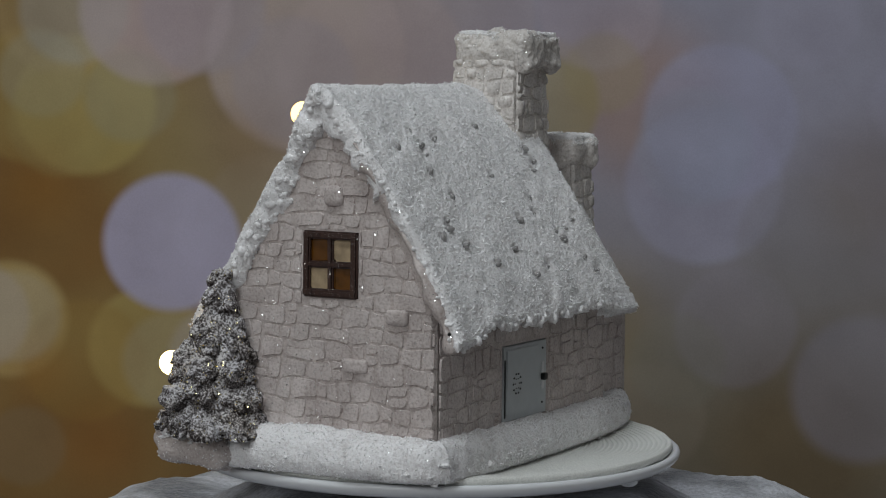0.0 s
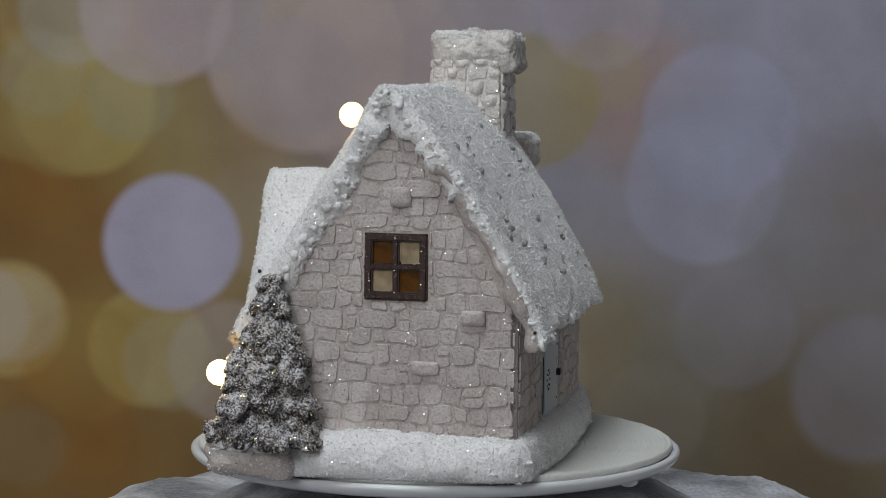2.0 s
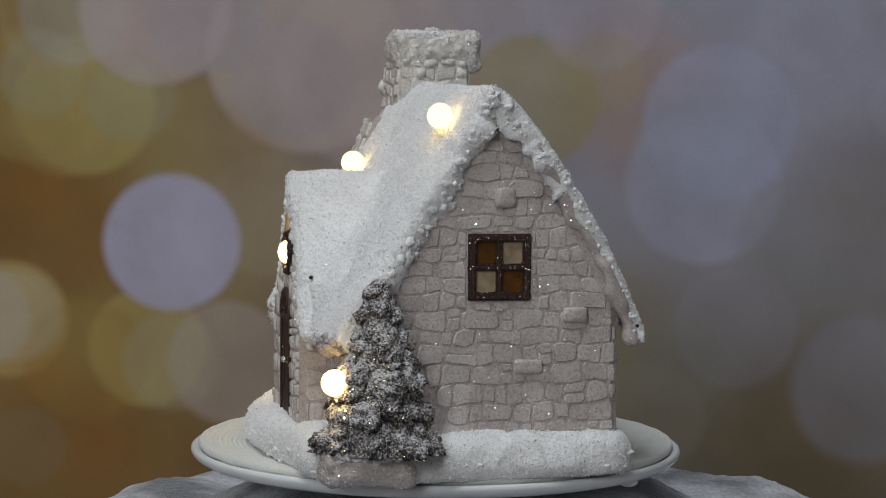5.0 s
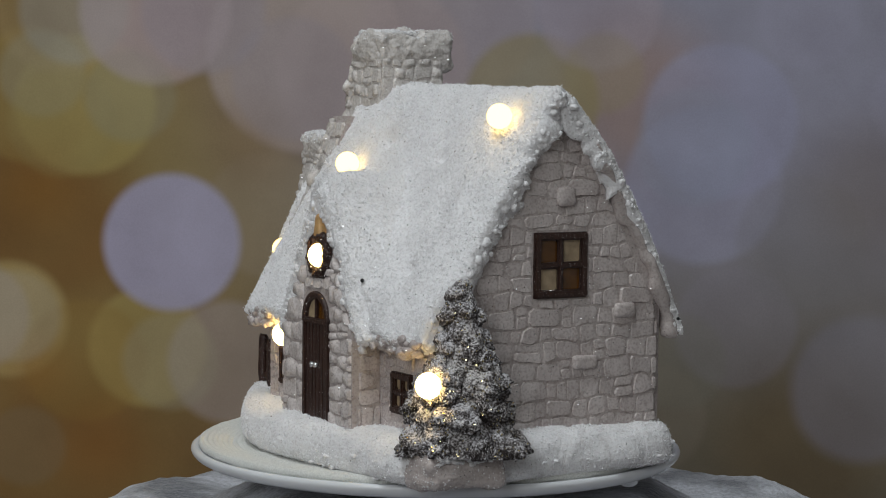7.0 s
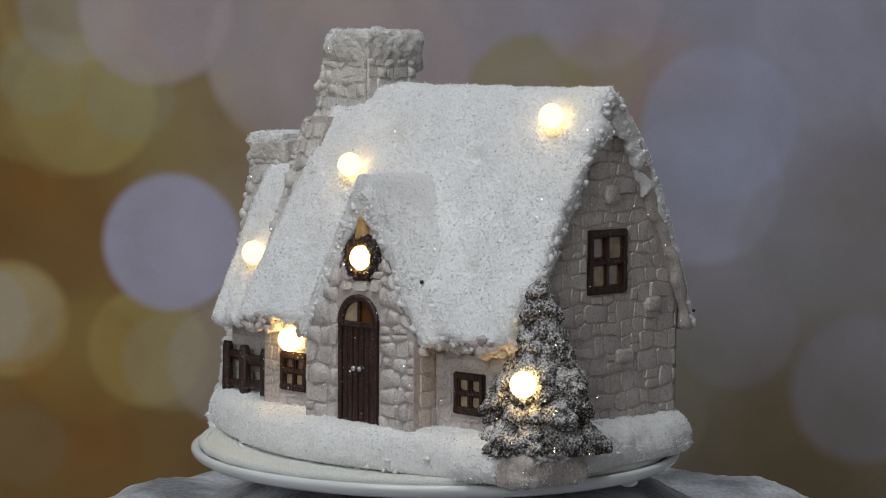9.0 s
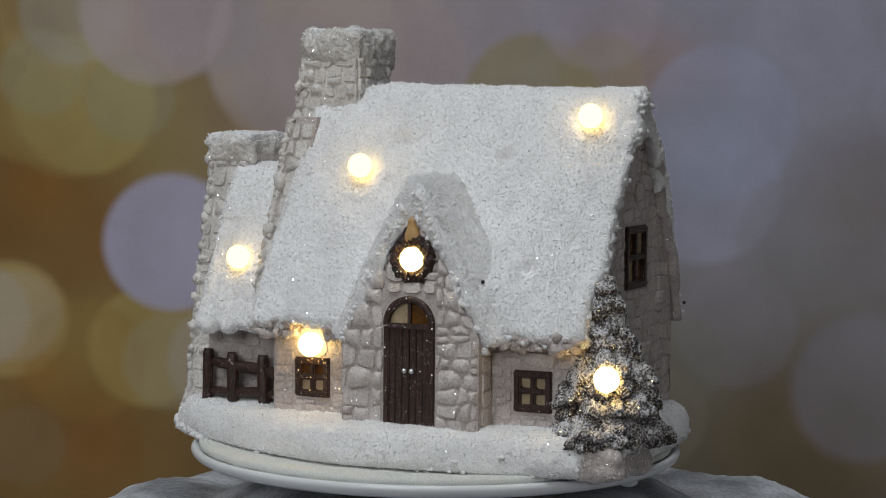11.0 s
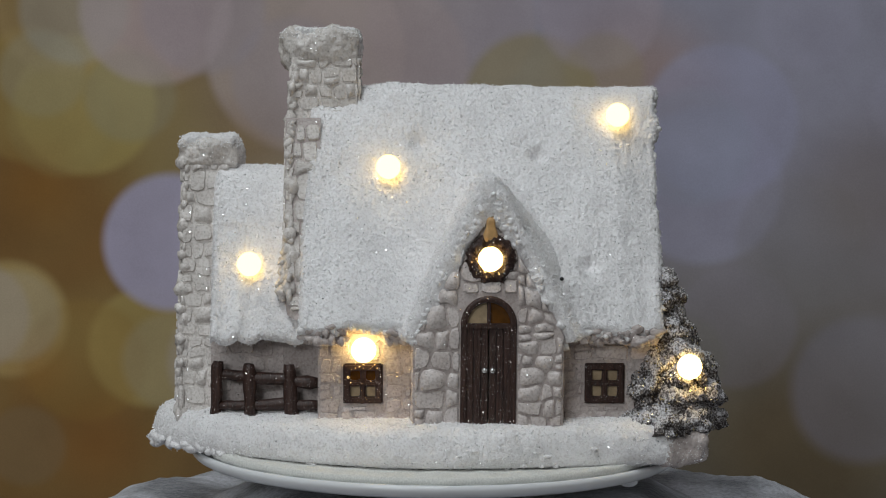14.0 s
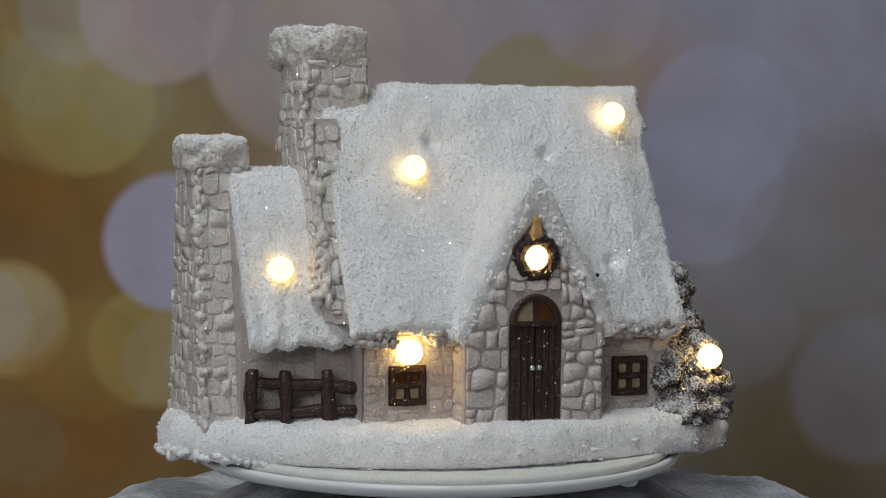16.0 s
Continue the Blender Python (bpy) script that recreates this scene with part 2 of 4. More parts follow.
def slab(name, P, thick, material, parent, label="", lump=0.0011, grain=0.0004, seed=1, pits=(), lip=0.0028, density=1.5e6, edges=False):
    """A closed lumpy sheet: outer grid P, inner grid at 'thick' (array) below it."""
    n = grid_normals(P)
    d = snow_relief(P, lump, grain, seed)
    for c, r, depth in pits:
        q = np.linalg.norm(P - np.array(c), axis=2) / r
        d = d - depth * np.exp(-q * q * 1.6)
    nu, nv = P.shape[:2]
    su = np.concatenate([np.zeros((1, nv)), np.cumsum(np.linalg.norm(np.diff(P, axis=0), axis=2), axis=0)])
    sv = np.concatenate([np.zeros((nu, 1)), np.cumsum(np.linalg.norm(np.diff(P, axis=1), axis=2), axis=1)], 1)
    e = np.minimum(np.minimum(su, su[-1:] - su), np.minimum(sv, sv[:, -1:] - sv))
    q = np.clip(1 - e / lip, 0, 1)
    fall = lip * (1 - np.sqrt(np.maximum(1 - q * q, 0)))
    O = P + n * (d - np.minimum(fall, 0.55 * thick))[..., None]
    I = P - n * (thick - np.minimum(fall, 0.40 * thick) + grain * (vnoise(P, 0.0018, seed + 7) + 2 * vnoise(P, 0.004, seed + 8)))[..., None]
    V = np.concatenate([O.reshape(-1, 3), I.reshape(-1, 3)])
    F = grid_faces(nu, nv) + grid_faces(nu, nv, nu * nv, True)
    m = nu * nv
    for i in range(nu - 1):
        a, b = i * nv, (i + 1) * nv
        F.append((b, a, a + m, b + m))
        a, b = a + nv - 1, b + nv - 1
        F.append((a, b, b + m, a + m))
    for j in range(nv - 1):
        a, b = j, j + 1
        F.append((a, b, b + m, a + m))
        a, b = a + (nu - 1) * nv, b + (nu - 1) * nv
        F.append((b, a, a + m, b + m))
    ob = mesh_object(name, V, F, material, parent, label)
    bm = bmesh.new()
    bm.from_mesh(ob.data)
    bmesh.ops.recalc_face_normals(bm, faces=bm.faces)
    bm.to_mesh(ob.data)
    bm.free()
    ob.data.set_sharp_from_angle(angle=radians(75))
    if density:
        rim = e < 0.004
        mid = (O[rim] + I[rim]) / 2
        grains(ob, np.concatenate([O.reshape(-1, 3), O[rim], I[rim], mid]), P, density, seed)
    if edges:
        return ob, O, I
    return ob


def resample(pts, step):
    """Even points along a rounded polyline."""
    p = np.array(pts, float)
    for _ in range(3):
        q = np.empty((2 * len(p), p.shape[1]))
        q[0], q[-1] = p[0], p[-1]
        q[1:-1:2] = p[:-1] * 0.75 + p[1:] * 0.25
        q[2:-1:2] = p[:-1] * 0.25 + p[1:] * 0.75
        p = q
    s = np.concatenate([[0], np.cumsum(np.linalg.norm(np.diff(p, axis=0), axis=1))])
    k = np.linspace(0, s[-1], max(3, int(s[-1] / step)))
    return np.stack([np.interp(k, s, p[:, c]) for c in range(p.shape[1])], 1)


def rounded_block(name, lo, hi, r, material, parent, label="", n=14, lump=0.0006, grain=0.0, seed=3, taper=(1, 1), cut=0.0):
    """A lumpy box with rounded edges; taper scales its top in x and y."""
    lo, hi = np.array(lo, float), np.array(hi, float)
    half, mid = (hi - lo) / 2, (hi + lo) / 2
    k = max(2, n)
    bm = bmesh.new()
    lin = np.linspace(-1, 1, k)
    for ax in range(3):
        for s in (-1, 1):
            vs = []
            for a in lin:
                for b in lin:
                    p = [0, 0, 0]
                    p[ax], p[(ax + 1) % 3], p[(ax + 2) % 3] = s, a, b
                    vs.append(bm.verts.new(p))
            for i in range(k - 1):
                for j in range(k - 1):
                    bm.faces.new((vs[i * k + j], vs[(i + 1) * k + j], vs[(i + 1) * k + j + 1], vs[i * k + j + 1]))
    bmesh.ops.remove_doubles(bm, verts=bm.verts, dist=1e-5)
    P = np.array([v.co for v in bm.verts]) * half
    q = np.clip(P, -(half - r), half - r)
    d = P - q
    d = d / np.maximum(np.linalg.norm(d, axis=1, keepdims=True), 1e-12)
    W = q + d * r
    up = (W[:, 2] / half[2] + 1) / 2
    W[:, 0] *= 1 + (taper[0] - 1) * up
    W[:, 1] *= 1 + (taper[1] - 1) * up
    W = W + mid
    W = W + d * (lump * (vnoise(W, 0.009, seed) + 0.5 * vnoise(W, 0.004, seed + 5)) + grain * (vnoise(W, 0.0016, seed + 2) + vnoise(W, 0.0009, seed + 4)))[:, None]
    k = np.clip((mid[0] - W[:, 0]) / half[0], 0, 1) * np.clip((W[:, 1] - mid[1]) / half[1], 0, 1)
    W[:, 1] -= cut * k
    W[:, 0] += 0.5 * cut * k
    for v, w in zip(bm.verts, W):
        v.co = w
    return part(name, bm, material, parent, label, smooth=True)


def box(bm, lo, hi, bevel=0.0):
    r = bmesh.ops.create_cube(bm, size=1.0)["verts"]
    for v in r:
        v.co = [lo[i] + (v.co[i] + 0.5) * (hi[i] - lo[i]) for i in range(3)]
    if bevel:
        e = list({e for v in r for e in v.link_edges})
        bmesh.ops.bevel(bm, geom=e, offset=bevel, segments=2, affect="EDGES")


def box_part(name, lo, hi, material, parent, label="", bevel=0.0):
    bm = bmesh.new()
    box(bm, lo, hi, bevel)
    return part(name, bm, material, parent, label)


def frame_of(o, eu, ev):
    o, eu, ev = (np.array(a, float) for a in (o, eu, ev))
    eu, ev = eu / np.linalg.norm(eu), ev / np.linalg.norm(ev)
    return o, eu, ev, np.cross(eu, ev)


def wall_panel(name, F, outline, holes, thick, material, parent, label=""):
    """A flat wall with openings through it; F = frame (origin, across, up, outward)."""
    o, eu, ev, n = F
    bm = bmesh.new()
    edges = []
    for loop in [outline, *holes]:
        vs = [bm.verts.new(o + eu * a + ev * b) for a, b in loop]
        edges += [bm.edges.new((vs[i], vs[(i + 1) % len(vs)])) for i in range(len(vs))]
    bmesh.ops.triangle_fill(bm, edges=edges, use_beauty=True)
    r = bmesh.ops.extrude_face_region(bm, geom=bm.faces[:])
    for v in [g for g in r["geom"] if isinstance(g, bmesh.types.BMVert)]:
        v.co -= Vector(n * thick)
    return part(name, bm, material, parent, label)


def clip(poly, a, b, c):
    """The part of a convex polygon where a*x + b*y <= c."""
    out = []
    for i, p in enumerate(poly):
        q = poly[(i + 1) % len(poly)]
        dp, dq = a * p[0] + b * p[1] - c, a * q[0] + b * q[1] - c
        if dp <= 0:
            out.append(p)
        if dp * dq < 0:
            s = dp / (dp - dq)
            out.append((p[0] + (q[0] - p[0]) * s, p[1] + (q[1] - p[1]) * s))
    return out


def shrink(poly, g):
    out = list(poly)
    for i, p in enumerate(poly):
        q = poly[(i + 1) % len(poly)]
        dx, dy = q[0] - p[0], q[1] - p[1]
        ln = math.hypot(dx, dy)
        if ln < 1e-9:
            continue
        a, b = dy / ln, -dx / ln
        out = clip(out, a, b, a * p[0] + b * p[1] - g)
        if len(out) < 3:
            return []
    return out


def area_of(poly):
    return 0.5 * sum(p[0] * q[1] - q[0] * p[1] for p, q in zip(poly, poly[1:] + poly[:1]))


def stones(F, outline, holes, w, h, parent, seed, rise=0.00065, joint=0.00017, material=None, bulge=0.0):
    """Roughly coursed rubble over a convex outline, each stone a low block proud of the wall."""
    rng = random.Random(seed)
    o, eu, ev, n = F
    if area_of(outline) < 0:
        outline = outline[::-1]
    xs, ys = [p[0] for p in outline], [p[1] for p in outline]

    def course(j, y):
        return lambda x: y + 0.13 * h * (math.sin(x / w * 2.1 + j * 1.7 + seed) + 0.6 * math.sin(x / w * 4.7 + j * 2.9))

    found = []
    y, j = min(ys) - 0.3 * h, 0
    low = course(0, y)
    while y < max(ys):
        y += h * rng.uniform(0.75, 1.3)
        j += 1
        top = course(j, y)
        x = min(xs) - w * rng.random()
        tilt = 0.0
        while x < max(xs):
            x1 = x + w * rng.choice((0.6, 0.8, 1.0, 1.2, 1.6)) * rng.uniform(0.85, 1.15)
            t1 = rng.uniform(-0.09, 0.09) * w
            xm = (x + x1) / 2
            if rng.random() < 0.11:
                c = rng.uniform(0.4, 0.6)
                cut = lambda q: low(q) * (1 - c) + top(q) * c
                spans = ((low, cut), (cut, top))
            else:
                spans = ((low, top),)
            for lo, hi in spans:
                found.append([(x - tilt, lo(x - tilt)), (xm, lo(xm)), (x1 - t1, lo(x1 - t1)), (x1 + t1, hi(x1 + t1)), (xm, hi(xm)), (x + tilt, hi(x + tilt))])
            x, tilt = x1, t1
        low = top
    for poly in found:
        for p, q in zip(outline, outline[1:] + outline[:1]):
            a, c = q[1] - p[1], p[0] - q[0]
            poly = clip(poly, a, c, a * p[0] + c * p[1])
            if len(poly) < 3:
                break
        for (x0, y0, x1, y1) in holes:
            if len(poly) < 3:
                break
            cx, cy = sum(p[0] for p in poly) / len(poly), sum(p[1] for p in poly) / len(poly)
            side = max(((x0 - cx) / w, (1, 0, x0)), ((cx - x1) / w, (-1, 0, -x1)), ((y0 - cy) / h, (0, 1, y0)), ((cy - y1) / h, (0, -1, -y1)))
            if max(p[0] for p in poly) > x0 and min(p[0] for p in poly) < x1 and max(p[1] for p in poly) > y0 and min(p[1] for p in poly) < y1:
                poly = clip(poly, *side[1])
        if len(poly) < 3 or abs(area_of(poly)) < 0.12 * w * h:
            continue
        cx, cy = sum(p[0] for p in poly) / len(poly), sum(p[1] for p in poly) / len(poly)
        half = 0.5 * math.sqrt(abs(area_of(poly)))
        g = 1 - joint * rng.uniform(0.8, 1.5) / half
        poly = [(cx + (a - cx) * g, cy + (c - cy) * g) for a, c in poly]
        soft = rng.uniform(0.10, 0.24)
        rnd = []
        for p, q in zip(poly, poly[1:] + poly[:1]):
            if math.hypot(q[0] - p[0], q[1] - p[1]) > 0.0004:
                rnd += [(p[0] * (1 - soft) + q[0] * soft, p[1] * (1 - soft) + q[1] * soft), (p[0] * soft + q[0] * (1 - soft), p[1] * soft + q[1] * (1 - soft))]
        m = len(rnd)
        if m < 5:
            continue
        hgt = rise * rng.uniform(0.45, 1.35) + bulge * rng.random() ** 2
        inset = min(0.3, (0.00050 + 0.6 * max(0.0, hgt - 0.0006)) / half)
        lean = (rng.uniform(-0.25, 0.25), rng.uniform(-0.25, 0.25))
        V = [o + eu * a + ev * c - n * 0.0006 for a, c in rnd]
        V += [o + eu * (a + (cx - a) * inset) + ev * (c + (cy - c) * inset) + n * hgt * (rng.uniform(0.88, 1.06) + lean[0] * (a - cx) / w + lean[1] * (c - cy) / h) for a, c in rnd]
        V.append(o + eu * cx + ev * cy + n * hgt * rng.uniform(0.98, 1.08))
        fc = [(i, (i + 1) % m, m + (i + 1) % m, m + i) for i in range(m)] + [(m + i, m + (i + 1) % m, 2 * m) for i in range(m)]
        ob = mesh_object("stone", V, fc, material or STONE, parent)
        if hgt < 0.0011:
            ob.data.set_sharp_from_angle(angle=radians(28))


def rect(x0, y0, x1, y1):
    return [(x0, y0), (x1, y0), (x1, y1), (x0, y1)]


# ---- assumed room, out of view, added for its bounce light ----
PAPER = simple("room_paint", (0.56, 0.555, 0.55), 0.9, 0, 8, 0.06, 0.0005)
FLOOR = simple("room_floor", (0.30, 0.24, 0.18), 0.6, 0, 12, 0.3, 0.0005)


def structure(name, lo, hi, material, label):
    bm = bmesh.new()
    box(bm, lo, hi)
    return tagged(part(name, bm, material, None), label, name.split("_")[0], kind="structure")


structure("floor", (-1.6, -2.6, -0.92), (1.6, 1.3, -0.87), FLOOR, "brown floor of a dim room")
structure("ceiling", (-1.6, -2.6, 1.72), (1.6, 1.3, 1.78), PAPER, "plain pale ceiling of a dim room")
structure("wall_north", (-1.6, 1.3, -0.92), (1.6, 1.36, 1.78), PAPER, "plain pale room wall behind the backdrop")
# unseen wall; its opening is added to hold the key lamp
SOUTH = (np.array((0, -2.6, 0)), np.array((-1.0, 0, 0)), np.array((0, 0, 1.0)), np.array((0, 1.0, 0)))
tagged(wall_panel("wall_south", SOUTH, rect(-1.6, -0.92, 1.6, 1.78), [rect(0.5, 0.65, 1.58, 1.64)], 0.08, PAPER, None), "plain pale room wall with an opening added for the key lamp", "wall", kind="structure")
structure("wall_east", (1.6, -2.66, -0.92), (1.66, 1.36, 1.78), PAPER, "plain pale room wall")
structure("wall_west", (-1.66, -2.66, -0.92), (-1.6, 1.36, 1.78), PAPER, "plain pale room wall")


def table():
    top = simple("table_wood", (0.22, 0.15, 0.10), 0.5, 0, 20, 0.4, 0.0004)
    t = empty("table", None, "brown wooden table under the grey plush cloth", "table")
    box_part("tabletop", (-0.7, -0.4, -0.19), (0.7, 0.5, -0.16), top, t, bevel=0.004)
    for x in (-0.65, 0.65):
        for y in (-0.35, 0.45):
            box_part("leg", (x - 0.03, y - 0.03, -0.87), (x + 0.03, y + 0.03, -0.19), top, t)


table()


# ---- backdrop: printed cloth with soft discs of light ----
def srgb(*c):
    return tuple(g * ((v / 255) / 12.92 if v < 11 else ((v / 255 + 0.055) / 1.055) ** 2.4) for v, g in zip(c, (1.945, 1.985, 2.11)))


def backdrop_material():
    m, t, out = nodes_of("printed_cloth")
    co = coords(t)
    sep = t.nodes.new("ShaderNodeSeparateXYZ")
    t.links.new(co, sep.inputs[0])

    def rng(src, a, b):
        n = node(t, "MapRange", From_Min=a, From_Max=b)
        n.interpolation_type = "SMOOTHSTEP"
        t.links.new(src, n.inputs[0])
        return n.outputs[0]

    # ground colours: ochre to lavender across, browner below
    cloud = tex(t, "TexNoise", 6.0, co, Detail=2.0)
    left = mix(t, rng(cloud.outputs[0], 0.35, 0.65), srgb(*C_OCHRE), srgb(*C_BROWN))
    right = mix(t, rng(sep.outputs[2], -0.1, 0.15), srgb(*C_DUSK), srgb(*C_LAV))
    state = [mix(t, rng(sep.outputs[0], -0.24, 0.12), left, right)]

    def bokeh(x, z, r, colour, alpha, edge=0.009):
        d = t.nodes.new("ShaderNodeVectorMath")
        d.operation = "DISTANCE"
        t.links.new(co, d.inputs[0])
        d.inputs[1].default_value = (x, 0, z)
        n = node(t, "MapRange", From_Min=r + edge / 2, From_Max=r - edge / 2, To_Max=alpha)
        n.interpolation_type = "SMOOTHSTEP"
        t.links.new(d.outputs["Value"], n.inputs[0])
        state[0] = mix(t, n.outputs[0], state[0], srgb(*colour))

    bokeh(-0.266, 0.053, 0.059, (104, 74, 40), 0.75, 0.06)
    bokeh(-0.263, -0.119, 0.075, (104, 76, 42), 0.75, 0.06)
    bokeh(0.263, -0.102, 0.059, (92, 76, 52), 0.6, 0.06)
    bokeh(0.143, 0.147, 0.051, (126, 100, 82), 0.6, 0.06)
    bokeh(0.110, -0.015, 0.047, (112, 98, 66), 0.5, 0.05)
    bokeh(-0.242, 0.138, 0.049, (140, 124, 74), 0.7)
    bokeh(-0.280, 0.144, 0.047, (128, 108, 62), 0.5)
    bokeh(-0.258, 0.206, 0.047, (140, 120, 84), 0.4)
    bokeh(-0.296, -0.013, 0.041, (150, 130, 84), 0.7)
    bokeh(-0.320, -0.011, 0.038, (142, 130, 120), 0.5)
    bokeh(-0.199, -0.032, 0.042, (138, 120, 72), 0.75)
    bokeh(-0.243, -0.042, 0.043, (124, 98, 50), 0.4)
    bokeh(-0.089, 0.175, 0.069, (150, 136, 130), 0.6)
    bokeh(-0.042, 0.162, 0.067, (146, 130, 124), 0.4)
    bokeh(-0.193, 0.205, 0.053, (154, 137, 132), 0.65)
    bokeh(-0.116, 0.062, 0.043, (126, 112, 92), 0.45)
    bokeh(-0.142, -0.042, 0.043, (136, 124, 116), 0.55)
    bokeh(-0.182, 0.042, 0.048, (141, 135, 149), 0.92)
    bokeh(0.013, 0.201, 0.059, (142, 127, 125), 0.4)
    bokeh(0.069, 0.143, 0.047, (122, 110, 72), 0.65)
    bokeh(0.036, 0.095, 0.038, (130, 122, 124), 0.6)
    bokeh(0.115, 0.208, 0.043, (136, 124, 128), 0.6)
    bokeh(0.190, 0.085, 0.055, (130, 127, 141), 0.6)
    bokeh(0.201, 0.130, 0.054, (130, 128, 144), 0.6)
    bokeh(0.214, -0.014, 0.043, (122, 116, 122), 0.35)
    bokeh(0.306, -0.058, 0.052, (119, 115, 122), 0.5, 0.013)
    bokeh(0.155, -0.079, 0.039, (116, 106, 92), 0.45)
    bokeh(0.261, 0.203, 0.036, (132, 128, 140), 0.35)
    bokeh(0.333, 0.145, 0.028, (134, 130, 142), 0.35)
    bokeh(0.079, -0.048, 0.032, (120, 108, 96), 0.4)
    bokeh(-0.274, 0.081, 0.022, (116, 78, 30), 0.45, 0.05)
    bokeh(-0.237, -0.102, 0.024, (118, 76, 34), 0.45, 0.05)
    bokeh(-0.279, -0.047, 0.020, (120, 80, 34), 0.4, 0.04)
    bokeh(-0.128, 0.114, 0.024, (116, 92, 64), 0.4, 0.05)
    bokeh(-0.272, 0.159, 0.030, (132, 128, 108), 0.35)
    bokeh(-0.258, 0.126, 0.038, (130, 116, 74), 0.3)
    bokeh(-0.211, 0.144, 0.032, (122, 118, 98), 0.35)
    bokeh(-0.250, 0.204, 0.038, (134, 132, 124), 0.4)
    bokeh(-0.160, 0.203, 0.043, (132, 126, 134), 0.35)
    bokeh(-0.201, 0.201, 0.044, (138, 124, 126), 0.3)
    bokeh(-0.097, 0.157, 0.043, (128, 120, 124), 0.35)
    bokeh(-0.292, -0.011, 0.032, (146, 136, 116), 0.35)
    bokeh(-0.183, -0.042, 0.034, (134, 126, 104), 0.35)
    bokeh(-0.285, -0.103, 0.028, (112, 96, 74), 0.35)
    bokeh(0.183, 0.112, 0.041, (122, 126, 136), 0.3)
    bokeh(0.174, -0.039, 0.034, (108, 104, 92), 0.35)
    bokeh(0.260, 0.046, 0.047, (112, 108, 106), 0.3)
    bokeh(0.309, 0.086, 0.043, (98, 86, 74), 0.45, 0.06)
    bokeh(0.119, 0.163, 0.028, (126, 114, 82), 0.35)
    stain = tex(t, "TexNoise", 16, co, Detail=4.0)
    state[0] = mix(t, 1.0, state[0], ramp(t, stain.outputs[0], (0.3, (0.88, 0.87, 0.86)), (0.7, (1.06, 1.06, 1.06))), "MULTIPLY")
    weave = tex(t, "TexNoise", 900, co, Detail=2.0)
    w = ramp(t, weave.outputs[0], (0.3, (0.93, 0.93, 0.93)), (0.7, (1.0, 1.0, 1.0)))
    b = node(t, "BsdfPrincipled", Roughness=0.85)
    b.inputs["Specular IOR Level"].default_value = 0.15
    t.links.new(mix(t, 1.0, state[0], w, "MULTIPLY"), b.inputs["Base Color"])
    t.links.new(b.outputs[0], out.inputs[0])
    return m


C_OCHRE, C_BROWN, C_LAV, C_DUSK = (120, 102, 62), (98, 74, 42), (124, 121, 130), (100, 92, 77)


def backdrop():
    xs, zs = np.linspace(-0.62, 0.62, 90), np.linspace(-0.40, 0.85, 60)
    X, Z = np.meshgrid(xs, zs, indexing="ij")
    Y = 0.002 * np.sin(X * 21) + 0.0015 * vnoise(np.stack([X, X * 0, Z], 2), 0.15, 4)
    P = np.stack([X, Y, Z], 2)
    B = P + np.array((0, 0.002, 0))
    n = X.size
    V = np.concatenate([P.reshape(-1, 3), B.reshape(-1, 3)])
    ob = mesh_object("backdrop", V, grid_faces(90, 60) + grid_faces(90, 60, n, True), backdrop_material())
    ob.location = (0, 0.55, 0)
    return tagged(ob, "printed cloth backdrop with soft gold and lavender light discs", "backdrop", kind="structure")


backdrop()


# ---- plush cloth, plate and mat ----
def plush_material():
    m, t, out = nodes_of("grey_plush")
    co = coords(t)
    b = node(t, "BsdfPrincipled", Roughness=0.95)
    big = tex(t, "TexNoise", 28, co, Detail=4.0)
    fine = tex(t, "TexNoise", 420, co, Detail=4.0)
    # uneven pile tone; its contrast also paints in fold highlights and shade
    c1 = ramp(t, big.outputs[0], (0.40, (0.19, 0.195, 0.22)), (0.60, (0.70, 0.71, 0.77)))
    c2 = ramp(t, fine.outputs[0], (0.3, (0.6, 0.6, 0.6)), (0.65, (1.0, 1.0, 1.0)))
    t.links.new(mix(t, 1.0, c1, c2, "MULTIPLY"), b.inputs["Base Color"])
    b.inputs["Sheen Weight"].default_value = 0.4
    t.links.new(bump(t, fine.outputs[0], 0.8, 0.002), b.inputs["Normal"])
    t.links.new(b.outputs[0], out.inputs[0])
    return m


def plush_cloth():
    nr, na = 90, 220
    r = np.linspace(0.0, 1.0, nr)[None, :]
    a = np.linspace(0, 2 * math.pi, na, endpoint=False)[:, None]
    R = 0.02 + r * 0.37
    X, Y = R * np.cos(a) * 1.02 + 0.014, R * np.sin(a) * 0.95 + 0.01
    Z = -0.0250 - 0.0155 * np.clip((R - 0.086) / 0.03, 0, 1) - 0.132 * np.clip((R - 0.160 - 0.006 * np.cos(a)) / 0.2, 0, 1) ** 1.3
    P = np.stack([X, Y, Z + 0 * a], 2)
    fold = 0.0035 * vnoise(P * (1, 1, 0), 0.05, 8) + 0.003 * vnoise(P * (1, 1, 0), 0.024, 9) + 0.0008 * vnoise(P, 0.003, 10)
    P[..., 2] = np.maximum(P[..., 2] + fold * np.clip((R - 0.08) / 0.05, 0.1, 1), -0.1575)
    B = P - np.array((0, 0, 0.0024))
    V = np.concatenate([P.reshape(-1, 3), B.reshape(-1, 3)])
    F = grid_faces(na, nr, 0, False, True) + grid_faces(na, nr, na * nr, True, True)
    F.append(tuple(i * nr for i in range(na))[::-1])
    ob = mesh_object("plush_cloth", V, F, plush_material())
    tagged(ob, "rumpled pale grey plush cloth draped under the plate", "cloth")


plush_cloth()


